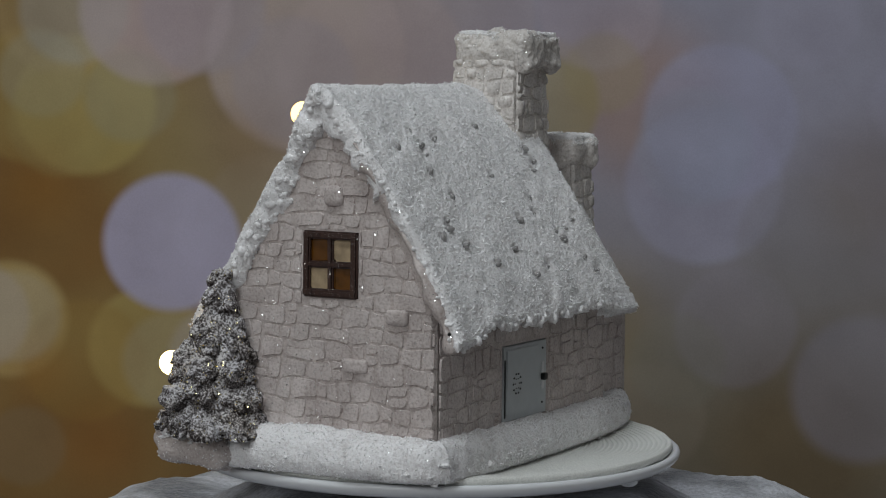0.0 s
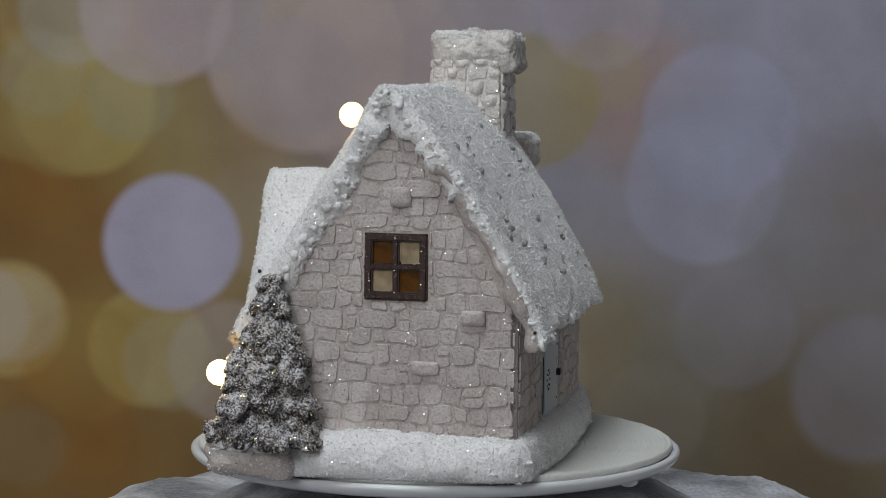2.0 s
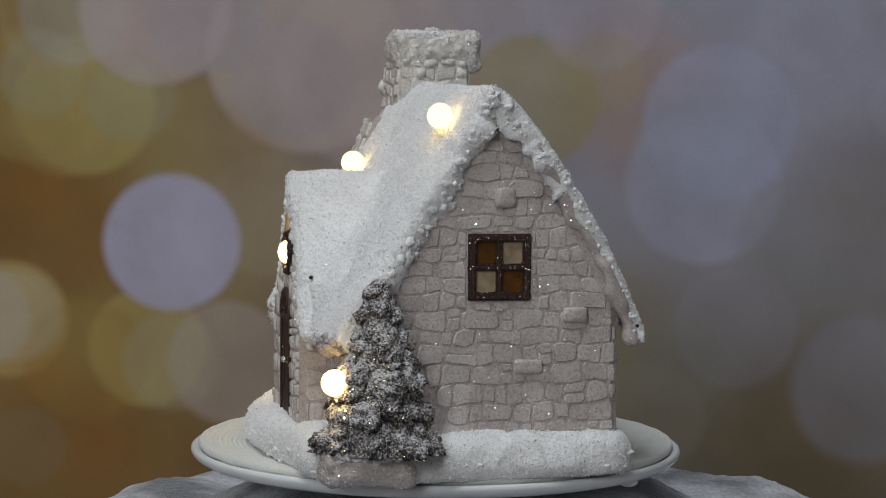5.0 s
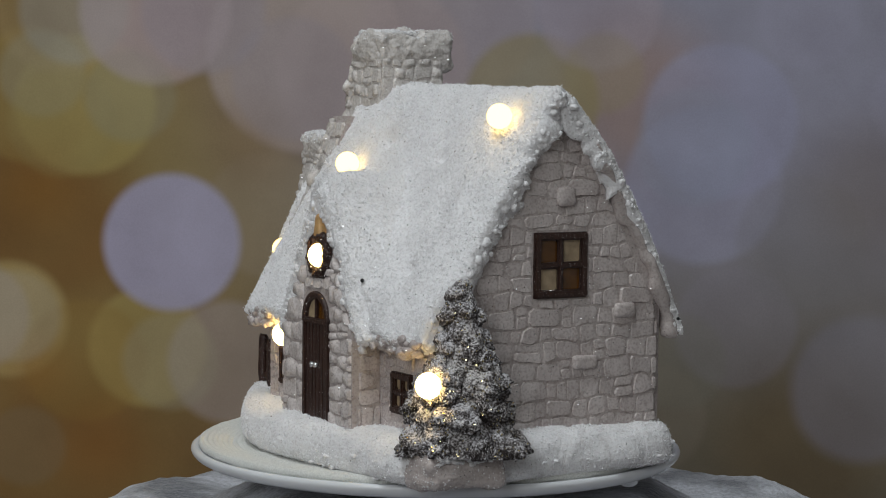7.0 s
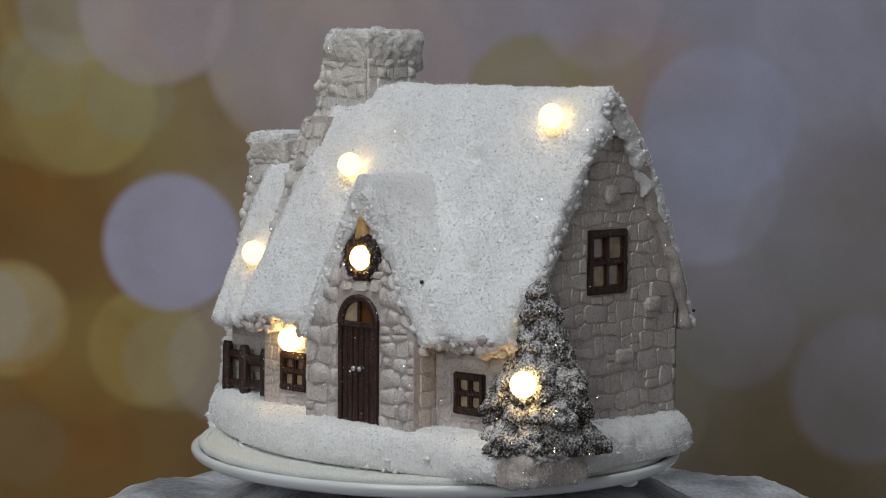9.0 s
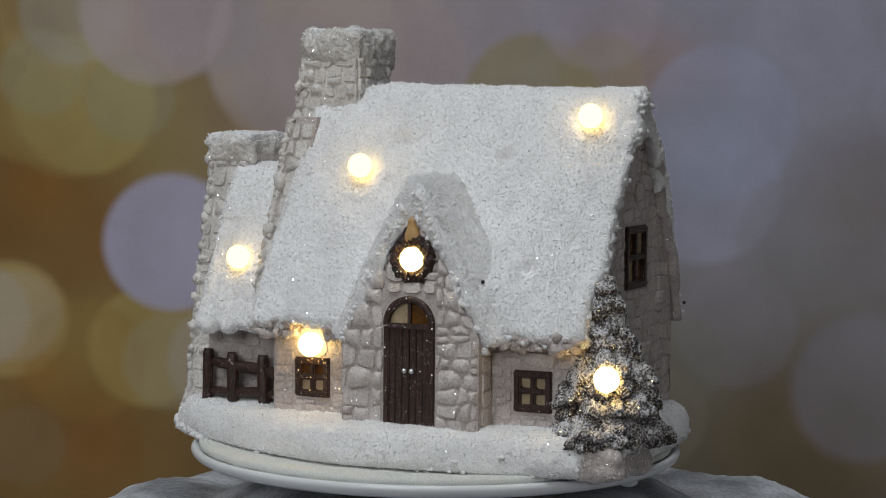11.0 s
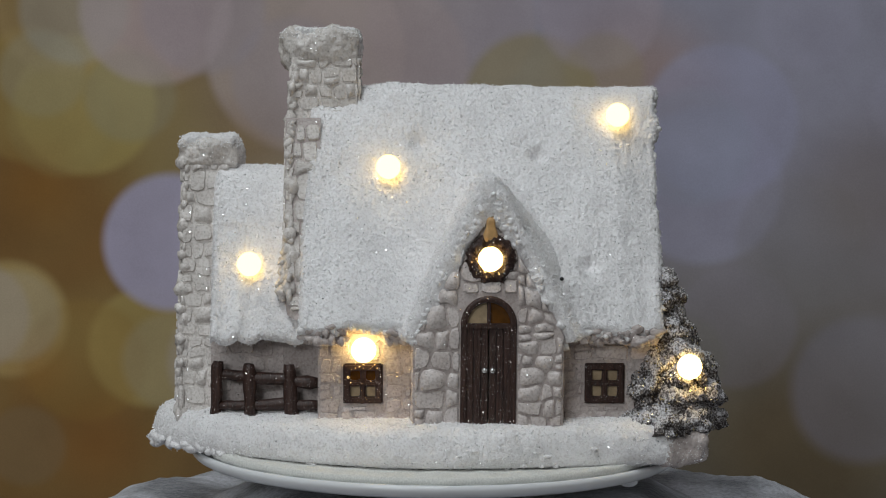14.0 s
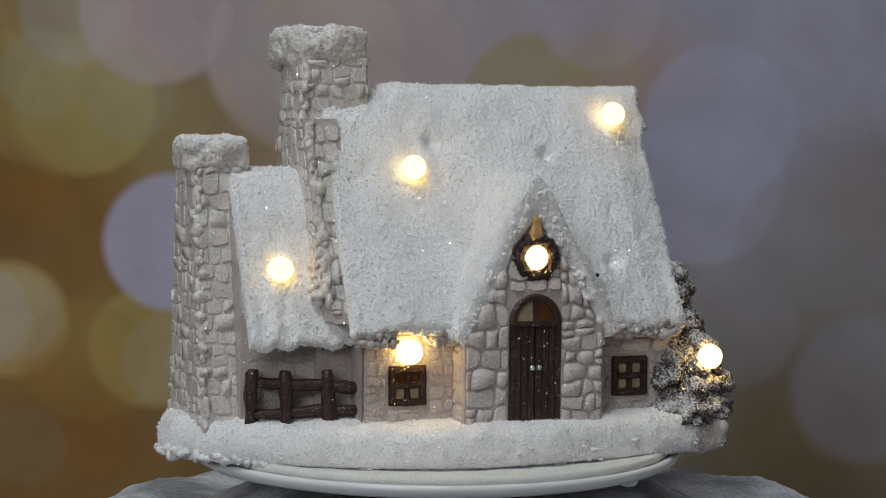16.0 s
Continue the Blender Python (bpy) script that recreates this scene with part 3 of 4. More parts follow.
def lathe(profile, cx, cy, n=160):
    V, F = [], []
    for i in range(n):
        a = 2 * math.pi * i / n
        V += [(cx + r * math.cos(a), cy + r * math.sin(a), z) for r, z in profile]
    m = len(profile)
    for i in range(n):
        a, b = i * m, ((i + 1) % n) * m
        F += [(a + j, b + j, b + j + 1, a + j + 1) for j in range(m - 1)]
    return V, F


def plate():
    p = empty("turntable_plate", None, "round glossy white plate with a raised rolled rim", "plate")
    prof = [(0.0, -0.0205), (0.06, -0.0205), (0.062, -0.0165), (0.095, -0.0145), (0.104, -0.0135), (0.1085, -0.012), (0.1105, -0.0098),
            (0.1108, -0.0082), (0.1100, -0.0070), (0.1085, -0.0068), (0.1068, -0.0078), (0.1045, -0.0085), (0.0, -0.0085)]
    V, F = lathe(resample(prof, 0.0012).tolist(), 0.0027, 0.0)
    mesh_object("dish", V, F, PLATE_WHITE, p)
    V, F = lathe([(0.0, -0.023), (0.055, -0.023), (0.056, -0.0204), (0.0, -0.0204)], 0.0027, 0.0, 64)
    mesh_object("foot", V, F, PLATE_WHITE, p)
    bm = bmesh.new()
    bmesh.ops.create_uvsphere(bm, u_segments=12, v_segments=8, radius=1, matrix=pose(0.085, -0.0635, -0.0128) @ Matrix.Diagonal((0.0042, 0.003, 0.0024, 1)))
    part("drip", bm, PLATE_WHITE, p, "white glaze drip under the rim", smooth=True)


plate()


def round_mat():
    def rise(r):
        return 0.0016 * min(1.0, max(0.0, (r - 0.084) / 0.020)) ** 2

    prof = [(0.0, -0.0082), (0.084, -0.0082), (0.1040, -0.0079), (0.1066, -0.0074), (0.1072, -0.0060)]
    k = 0.1072
    while k > 0.002:
        prof += [(k - 0.0004, -0.0062 + rise(k)), (k - 0.0011, -0.0058 + rise(k)), (k - 0.0018, -0.0062 + rise(k)), (k - 0.0022, -0.0066 + rise(k))]
        k -= 0.0022
    prof.append((0.0, -0.0064))
    V, F = lathe(prof, 0, 0, 180)
    V = [(x, y, z + 0.00018 * math.sin(math.atan2(y, x) * 150 + math.hypot(x, y) * 2856)) for x, y, z in V]
    ob = mesh_object("round_mat", V, F, MAT_CREAM)
    ob.location = (0.0027, 0, 0)
    return tagged(ob, "round cream mat of coiled cord lying on the plate", "mat")


MAT = round_mat()


# ---- the cottage ornament ----
COTTAGE = empty("cottage_ornament", None, "snow-covered resin stone cottage ornament with glowing bulbs", "ornament")
G = 0.010          # height of the ground of the base
XF, XB, YR, YL = -0.056, 0.058, -0.0947, 0.066
ROOF = [(-0.0665, 0.0525), (-0.0505, 0.0795), (-0.0203, 0.1290), (-0.0088, 0.1472), (-0.0015, 0.1548), (0.0040, 0.1552), (0.0115, 0.1490),
        (0.0278, 0.1305), (0.0495, 0.0968), (0.0645, 0.0725), (0.0705, 0.0575)]


def base():
    pts = [(0.0655, -0.0965), (0.057, -0.1065), (0.03, -0.1095), (-0.01, -0.1105), (-0.04, -0.1135), (-0.058, -0.1135), (-0.068, -0.106), (-0.0735, -0.085),
           (-0.078, -0.05), (-0.083, -0.02), (-0.084, 0.01), (-0.075, 0.042), (-0.059, 0.075), (-0.042, 0.103), (-0.025, 0.119), (-0.003, 0.1270),
           (0.029, 0.1190), (0.050, 0.107), (0.062, 0.085), (0.068, 0.03), (0.070, -0.05)]
    loop = np.array(resample(pts + [pts[0]], 0.00085))[:-1]
    tang = np.roll(loop, -1, 0) - np.roll(loop, 1, 0)
    tang /= np.linalg.norm(tang, axis=1, keepdims=True)
    inn = np.stack([tang[:, 1], -tang[:, 0]], 1)
    sec = resample([(0.006, -0.0055), (0.002, -0.0052), (0.0, -0.002), (0.0003, 0.0035), (0.0022, 0.0085), (0.006, 0.0112), (0.012, 0.0122), (0.022, 0.0128), (0.034, 0.0125)], 0.0009)
    P = np.concatenate([loop[:, None, :] + inn[:, None, :] * sec[None, :, :1], np.broadcast_to(sec[None, :, 1:], (len(loop), len(sec), 1))], 2)
    P = np.concatenate([P, P[:1]], 0)
    n = grid_normals(P)
    if n[0, len(sec) // 2] @ np.array((*(-inn[0]), 1.0)) < 0:
        n = -n
    low = np.clip((P[..., 2] + 0.0045) / 0.004, 0, 1)
    P = (P + n * (snow_relief(P, 0.0015, 0.00026, 21) * low)[..., None])[:-1]
    nu, nv = P.shape[:2]
    F = grid_faces(nu, nv, 0, False, True) + [tuple(i * nv for i in range(nu)), tuple(i * nv + nv - 1 for i in range(nu))[::-1]]
    ob = mesh_object("base", P.reshape(-1, 3), F, SNOW, COTTAGE, "rounded snow-covered base")
    keep = P[:, 3:, :]
    grains(ob, keep.reshape(-1, 3), keep, 1.5e6, 23)
    rng = np.random.default_rng(27)
    i = rng.integers(0, nu, 60)
    j = rng.integers(2, 14, 60)
    clumps(ob, P[i, j] - n[i, j] * 0.0004, rng.uniform(0.0005, 0.0010, 60), SNOW, 28, (1.3, 1.3, 0.7), 14)
    i = [k for k in range(nu) if P[k, 5, 1] > 0.088 and P[k, 5, 0] < 0.01][::3]
    clumps(ob, P[i, 6] + rng.normal(0, 0.0008, (len(i), 3)), rng.uniform(0.0008, 0.0024, len(i)), SNOW, 31, (1.1, 1.1, 0.9), 14)
    ob = rounded_block("plinth", (-0.0690, -0.1175, -0.0055), (-0.0325, -0.094, 0.0090), 0.0046, WALL, COTTAGE, "bare pinkish resin plinth under the fir", n=34, lump=0.0022, grain=0.0003)
    dust(ob, 800, 24)
    rng = np.random.default_rng(25)
    a = rng.uniform(-0.064, -0.036, 46)
    clumps(ob, np.stack([a, rng.uniform(-0.1165, -0.112, 46), rng.uniform(0.0045, 0.0085, 46)], 1), rng.uniform(0.0009, 0.0021, 46), SNOW, 26, (1.3, 1, 0.8), 14)


base()


def profile_top(x):
    """Height of the underside of the main roof over x."""
    xs, zs = [p[0] for p in ROOF], [p[1] for p in ROOF]
    return float(np.interp(x, xs, zs))


def specks(ob, count, seed):
    """A few snow crystals on a small part."""
    rng = np.random.default_rng(seed)
    me = ob.data
    tri = [f for f in me.polygons if f.area > 1e-7]
    pts = []
    for _ in range(count * 2):
        f = tri[rng.integers(len(tri))]
        vs = np.array([me.vertices[i].co for i in f.vertices])
        k = rng.random(len(vs))
        pts.append((vs * (k / k.sum())[:, None]).sum(0))
    grains(ob, np.array(pts), None, 0, seed + 1, None, count, 0.32)


def window(name, F, u0, v0, u1, v1, bar, depth, parent, panes, label, wob=0.0003):
    """A four-pane window standing in its opening."""
    o, eu, ev, n = F
    w = empty(name, parent, label)
    um, vm = (u0 + u1) / 2, (v0 + v1) / 2

    def bar_box(nm, a0, b0, a1, b1, out, inn, mat):
        bm = bmesh.new()
        box(bm, (a0, b0, -inn), (a1, b1, out), bar * 0.22)
        for v in bm.verts:
            q = np.array(v.co)
            q[:2] += wob * vnoise(q[None] * (1, 1, 1), 0.006, 5)[0]
            v.co = o + eu * q[0] + ev * q[1] + n * q[2]
        ob = part(nm, bm, mat, w)
        if mat is WOOD:
            specks(ob, 5, int((a0 + b0) * 1e5) % 997)

    bar_box("stile", u0, v0, u0 + bar, v1, 0.0014, depth, WOOD)
    bar_box("stile", u1 - bar, v0, u1, v1, 0.0014, depth, WOOD)
    bar_box("head_rail", u0, v1 - bar, u1, v1, 0.0016, depth, WOOD)
    bar_box("sill_rail", u0, v0, u1, v0 + bar, 0.0018, depth, WOOD)
    bar_box("muntin", um - bar * 0.4, v0, um + bar * 0.4, v1, 0.0011, depth * 0.8, WOOD)
    bar_box("muntin", u0, vm - bar * 0.4, u1, vm + bar * 0.4, 0.0013, depth * 0.8, WOOD)
    k = 0
    for b0, b1 in ((v0 + bar * 0.9, vm - bar * 0.35), (vm + bar * 0.35, v1 - bar * 0.9)):
        for a0, a1 in ((u0 + bar * 0.9, um - bar * 0.35), (um + bar * 0.35, u1 - bar * 0.9)):
            bar_box("pane", a0, b0, a1, b1, -0.0006, 0.0012, panes[k])
            k += 1
    return w


def gable_wall():
    F = frame_of((0, YR, 0), (1, 0, 0), (0, 0, 1))
    out = [(XF, 0.006), (XB, 0.006), (XB, 0.064), (0.046, 0.0955), (0.0265, 0.1245), (0.0085, 0.1450), (-0.0005, 0.1435), (-0.0135, 0.1210), (-0.0395, 0.0770), (XF + 0.002, 0.052), (XF, 0.050)]
    hole = (-0.0066, 0.0672, 0.0202, 0.0946)
    w = wall_panel("gable_wall", F, out, [rect(*hole)], 0.003, WALL, COTTAGE, "pinkish-white rubble stone gable wall")
    stones(F, [(XF + 0.001, 0.012), (XB - 0.001, 0.012), (XB - 0.001, 0.06), (0.018, 0.132), (0.007, 0.142), (0.0, 0.139), (-0.0135, 0.119), (XF + 0.001, 0.0475)],
           [(hole[0] - 0.0005, hole[1] - 0.0005, hole[2] + 0.0005, hole[3] + 0.0005)], 0.0094, 0.0066, w, 11)
    window("gable_window", F, *hole, 0.0035, 0.003, COTTAGE, (CREAM, AMBER, AMBER, CREAM), "dark brown four-pane window with amber and cream panes")
    # a raised stone with a small hole, near the apex
    rounded_block("boss_stone", (0.0045, YR - 0.0022, 0.1055), (0.013, YR + 0.001, 0.1135), 0.0018, STONE, w, n=8, lump=0.0005)
    bm = bmesh.new()
    bmesh.ops.create_cone(bm, cap_ends=True, segments=10, radius1=0.0009, radius2=0.0012, depth=0.001, matrix=pose(0.0085, YR - 0.0022, 0.1088, 90))
    part("hole", bm, BLACK, w)
    rounded_block("boss_stone", (0.034, YR - 0.0026, 0.0575), (0.0445, YR + 0.001, 0.064), 0.0018, STONE, w, n=8, lump=0.0005, seed=8)
    rounded_block("boss_stone", (0.013, YR - 0.0022, 0.0365), (0.0255, YR + 0.001, 0.0425), 0.0015, STONE, w, n=8, lump=0.0004, seed=9)


gable_wall()


def back_wall():
    F = frame_of((XB, 0, 0), (0, 1, 0), (0, 0, 1))
    hole = (-0.0395, 0.0115, 0.0015, 0.0445)
    w = wall_panel("back_wall", F, rect(YR, 0.006, 0.0602, 0.07), [rect(*hole)], 0.003, WALL, COTTAGE, "pinkish rubble stone back wall")
    stones(F, rect(YR + 0.001, 0.011, 0.0598, 0.062), [(hole[0] - 0.0015, hole[1] - 0.003, hole[2] + 0.002, hole[3] + 0.0015)], 0.0095, 0.0075, w, 12)
    c = empty("battery_cover", COTTAGE, "grey-white plastic battery cover with a sound grille and switch")
    box_part("panel", (XB - 0.0028, hole[0] + 0.0004, hole[1] + 0.0004), (XB + 0.0004, hole[2] - 0.0004, hole[3] - 0.0004), GREY_PLASTIC, c, bevel=0.0003)
    box_part("lid", (XB - 0.001, hole[0] + 0.003, hole[1] + 0.003), (XB + 0.0010, hole[2] - 0.0085, hole[3] - 0.002), GREY_PLASTIC, c, bevel=0.0003)
    box_part("slot", (XB, hole[0] + 0.0014, hole[1] + 0.002), (XB + 0.0008, hole[0] + 0.0021, hole[3] - 0.006), BLACK, c)
    box_part("switch_slot", (XB, hole[2] - 0.0050, 0.0225), (XB + 0.0007, hole[2] - 0.0030, 0.0345), PLATE_WHITE, c)
    box_part("switch", (XB, hole[2] - 0.0056, 0.0265), (XB + 0.0024, hole[2] - 0.0026, 0.0295), BLACK, c, bevel=0.0003)
    for k in range(16):
        ring, r = (10, 0.0036) if k < 10 else (6, 0.0019)
        a = 2 * math.pi * k / ring
        bm = bmesh.new()
        bmesh.ops.create_cone(bm, cap_ends=True, segments=8, radius1=0.00045 if k < 10 else 0.00025, radius2=0.00045 if k < 10 else 0.00025, depth=0.0004,
                              matrix=pose(XB + 0.0011, -0.0275 + r * math.cos(a), 0.0275 + r * math.sin(a) * 1.2, 0, 90))
        part("grille_hole", bm, BLACK, c)
    for z in (0.0165, 0.0405):
        bm = bmesh.new()
        bmesh.ops.create_cone(bm, cap_ends=True, segments=8, radius1=0.0005, radius2=0.0005, depth=0.0006, matrix=pose(XB + 0.0005, hole[2] - 0.0045, z, 0, 90))
        part("pin", bm, BLACK, c)


back_wall()


def front_walls():
    F = frame_of((XF, 0, 0), (0, -1, 0), (0, 0, 1))
    right = (0.0645, 0.0193, 0.0815, 0.0368)
    left = (-0.0391, 0.0190, -0.0222, 0.0362)
    w = wall_panel("front_wall", F, rect(-0.0500, 0.006, 0.0940, 0.056), [rect(*right), rect(*left)], 0.003, WALL, COTTAGE, "pinkish-white rubble stone front wall")
    stones(F, rect(0.054, 0.012, 0.0935, 0.0555), [(right[0] - 0.001, right[1] - 0.001, right[2] + 0.001, right[3] + 0.001)], 0.0086, 0.0066, w, 13)
    stones(F, rect(-0.0497, 0.012, -0.0098, 0.058), [(left[0] - 0.001, left[1] - 0.001, left[2] + 0.001, left[3] + 0.001)], 0.0086, 0.0066, w, 14)
    window("front_window", F, *right, 0.0031, 0.003, COTTAGE, (CREAM, CREAM, CREAM, CREAM), "small dark brown four-pane window")
    window("front_window", F, *left, 0.0031, 0.003, COTTAGE, (CREAM, CREAM, AMBER, AMBER), "small dark brown four-pane window under a glowing bulb")
    # return of the front wall beside the annex
    F = frame_of((0, 0.0500, 0), (-1, 0, 0), (0, 0, 1))
    wall_panel("return_wall", F, rect(0.034, 0.006, 0.0555, 0.066), [], 0.003, WALL, COTTAGE)


front_walls()


def porch():
    XP = -0.0695
    F = frame_of((XP, -0.0222, 0), (0, -1, 0), (0, 0, 1))
    out = [(-0.0318, 0.006), (0.0318, 0.006), (0.0318, 0.050), (0.003, 0.106), (-0.003, 0.106), (-0.0318, 0.050)]
    d0, d1, dz, dt = -0.0118, 0.0118, 0.0105, 0.0545
    arch = [(d1 * math.cos(a), dt + 0.0122 * math.sin(a)) for a in np.linspace(0, math.pi, 13)]
    w = wall_panel("porch_wall", F, out, [[(d0, dz), (d1, dz), *arch]], 0.003, WALL, COTTAGE, "pinkish-white rubble stone porch front")
    lean_from = 0.0675
    stones(F, [(-0.0315, 0.011), (-0.0122, 0.011), (-0.0122, 0.085), (-0.0315, 0.0495)], [], 0.0088, 0.0080, w, 15, 0.0010, material=PALE, bulge=0.0008)
    stones(F, [(0.0122, 0.011), (0.0315, 0.011), (0.0315, 0.0495), (0.0122, 0.085)], [], 0.0088, 0.0080, w, 16, 0.0010, material=PALE, bulge=0.0008)
    stones(F, [(-0.0122, 0.0675), (0.0122, 0.0675), (0.0122, 0.086), (0.0, 0.1), (-0.0122, 0.086)], [], 0.0085, 0.0075, w, 17, 0.0006, material=PALE, bulge=0.0006)
    for s in (-1, 1):
        G2 = frame_of((0, -0.0222 + s * 0.0318, 0), (s, 0, 0), (0, 0, 1)) if s < 0 else frame_of((0, -0.0222 + s * 0.0318, 0), (-1, 0, 0), (0, 0, 1))
        o = rect(XP + 0.003, 0.006, XF, 0.052) if s < 0 else rect(-XF, 0.006, -XP - 0.003, 0.052)
        pw = wall_panel("porch_side", (G2[0], np.array((1.0, 0, 0)) if s < 0 else np.array((-1.0, 0, 0)), G2[2], np.array((0, float(s), 0))), o, [], 0.003, WALL, COTTAGE)
        stones((G2[0], np.array((1.0, 0, 0)) if s < 0 else np.array((-1.0, 0, 0)), G2[2], np.array((0, float(s), 0))), o, [], 0.0085, 0.0080, pw, 18 + s, 0.0007)
    # the gable of the porch leans back a little
    for ob in [w, *w.children]:
        for v in ob.data.vertices:
            v.co.x += 0.14 * max(0.0, v.co.z - lean_from)
    # door
    d = empty("door", COTTAGE, "dark brown arched plank double door with silver knobs")

    def leaf(nm, a0, b0, a1, b1, out_d, inn, mat, bev=0.0004, lab=""):
        bm = bmesh.new()
        box(bm, (XP - out_d, -0.0222 - a1, b0), (XP + inn, -0.0222 - a0, b1), bev)
        ob = part(nm, bm, mat, d, lab)
        specks(ob, 5, int(abs(a0) * 1e5) % 991)
        return ob

    k = (d1 - d0 - 0.0052) / 6
    for i in range(6):
        a = d0 + 0.0026 + i * k + (0.0002 if i >= 3 else -0.0002)
        leaf("plank", a + 0.0001, dz, a + k - 0.0001, dt - 0.001, 0.0004 + 0.00012 * (i % 2), 0.002, WOOD, 0.0003)
    leaf("jamb", d0, dz, d0 + 0.0026, dt, 0.0012, 0.003, WOOD)
    leaf("jamb", d1 - 0.0026, dz, d1, dt, 0.0012, 0.003, WOOD)
    leaf("transom", d0, dt - 0.0018, d1, dt + 0.0006, 0.0014, 0.003, WOOD)
    leaf("mullion", -0.0008, dt, 0.0008, dt + 0.011, 0.001, 0.002, WOOD)
    bm = bmesh.new()
    ns = 20
    rings = []
    for i in range(ns + 1):
        a = math.pi * i / ns
        rings.append([bm.verts.new((XP - dd, -0.0222 - rr * math.cos(a), dt + rr * 1.03 * math.sin(a))) for rr, dd in ((0.0092, -0.002), (0.0092, 0.0012), (0.0100, 0.0016), (0.0112, 0.0016), (0.0119, 0.0012), (0.0119, -0.002))])
    for i in range(ns):
        for j in range(6):
            bm.faces.new((rings[i][j], rings[i + 1][j], rings[i + 1][(j + 1) % 6], rings[i][(j + 1) % 6]))
    part("arch", bm, WOOD, d, smooth=True)
    for s, mat in ((-1, CREAM), (1, AMBER)):
        bm = bmesh.new()
        vs = [bm.verts.new((XP + 0.0006, -0.0222 - s * 0.0006, dt))] + [bm.verts.new((XP + 0.0006, -0.0222 - s * 0.0094 * math.cos(a), dt + 0.0097 * math.sin(a))) for a in np.linspace(0, math.pi / 2, 9)]
        f = bm.faces.new(vs)
        r = bmesh.ops.extrude_face_region(bm, geom=[f])
        for v in [g for g in r["geom"] if isinstance(g, bmesh.types.BMVert)]:
            v.co.x += 0.0008
        part("fanlight_pane", bm, mat, d)
    for s in (-1, 1):
        bm = bmesh.new()
        bmesh.ops.create_icosphere(bm, subdivisions=2, radius=0.0013, matrix=pose(XP - 0.0014, -0.0222 + s * 0.0017, 0.0352))
        part("knob", bm, KNOB, d, "silver door knob", smooth=True)


porch()


def annex():
    F = frame_of((-0.0325, 0, 0), (0, -1, 0), (0, 0, 1))
    w = wall_panel("annex_wall", F, rect(-0.0945, 0.006, -0.048, 0.056), [], 0.003, WALL, COTTAGE, "pinkish rubble stone annex wall")
    stones(F, rect(-0.0943, 0.012, -0.0503, 0.052), [], 0.0090, 0.0066, w, 21)
    F = frame_of((0.052, 0, 0), (0, 1, 0), (0, 0, 1))
    w = wall_panel("annex_back_wall", F, rect(0.060, 0.006, 0.0935, 0.06), [], 0.003, WALL, COTTAGE)
    stones(F, rect(0.0662, 0.011, 0.0930, 0.056), [], 0.0095, 0.0085, w, 22)
    F = frame_of((0, 0.0972, 0), (-1, 0, 0), (0, 0, 1))
    w = wall_panel("annex_end_wall", F, [(-0.0515, 0.006), (0.0321, 0.006), (0.0321, 0.058), (0.0115, 0.108), (-0.010, 0.112), (-0.0515, 0.055)], [], 0.040, WALL, COTTAGE)
    # roof
    prof = resample([(-0.0475, 0.0455), (-0.033, 0.0740), (-0.0135, 0.1135), (-0.006, 0.1185), (0.010, 0.1185), (0.022, 0.107), (0.045, 0.072), (0.060, 0.050)], 0.0008)
    ys = np.arange(0.0515, 0.0975, 0.0007)
    P = np.stack([np.broadcast_to(prof[:, None, 0], (len(prof), len(ys))), np.broadcast_to(ys[None], (len(prof), len(ys))), np.broadcast_to(prof[:, None, 1], (len(prof), len(ys)))], 2).copy()
    front = np.clip((-0.02 - P[..., 0]) / 0.02, 0, 1)
    P[..., 2] -= 0.002 * front * vnoise(P * (0, 1, 0), 0.005, 31)
    slab("annex_roof", P, 0.006 + 0.0015 * vnoise(P, 0.006, 32), SNOW, COTTAGE, "low snow-covered annex roof", lump=0.0010, grain=0.00027, seed=33)


annex()


def fence():
    f = empty("fence", COTTAGE, "dark brown rustic post and rail fence")
    x = lambda y: -0.0455 + 0.19 * (y - 0.049) - out
    out = 0.0008

    def pale(nm, y0, z0, y1, z1, r, seed):
        n = 10
        V, Fc = [], []
        a, b = np.array((x(y0), y0, z0)), np.array((x(y1), y1, z1))
        d = (b - a) / np.linalg.norm(b - a)
        e1 = np.array((1.0, 0, 0))
        e2 = np.cross(d, e1)
        for i in range(n):
            s = i / (n - 1)
            for j in range(7):
                t = 2 * math.pi * j / 7
                p = a + (b - a) * s + (e1 * math.cos(t) + e2 * math.sin(t)) * r * (0.75 if i in (0, n - 1) else 1)
                V.append(p)
        V = np.array(V)
        V = V + vnoise(V, 0.004, seed)[:, None] * 0.0009
        for i in range(n - 1):
            for j in range(7):
                Fc.append((i * 7 + j, i * 7 + (j + 1) % 7, (i + 1) * 7 + (j + 1) % 7, (i + 1) * 7 + j))
        Fc += [tuple(range(7))[::-1], tuple((n - 1) * 7 + j for j in range(7))]
        specks(mesh_object(nm, V, Fc, WOOD, f), 12, seed)

    pale("post", 0.0945, 0.009, 0.0940, 0.0352, 0.0026, 1)
    pale("post", 0.0795, 0.010, 0.0800, 0.0335, 0.0028, 2)
    pale("post", 0.0615, 0.008, 0.0622, 0.0335, 0.0029, 3)
    out = -0.0006
    pale("rail", 0.0960, 0.0290, 0.0487, 0.0258, 0.0025, 4)
    pale("rail", 0.0960, 0.0150, 0.0487, 0.0168, 0.0025, 5)


fence()


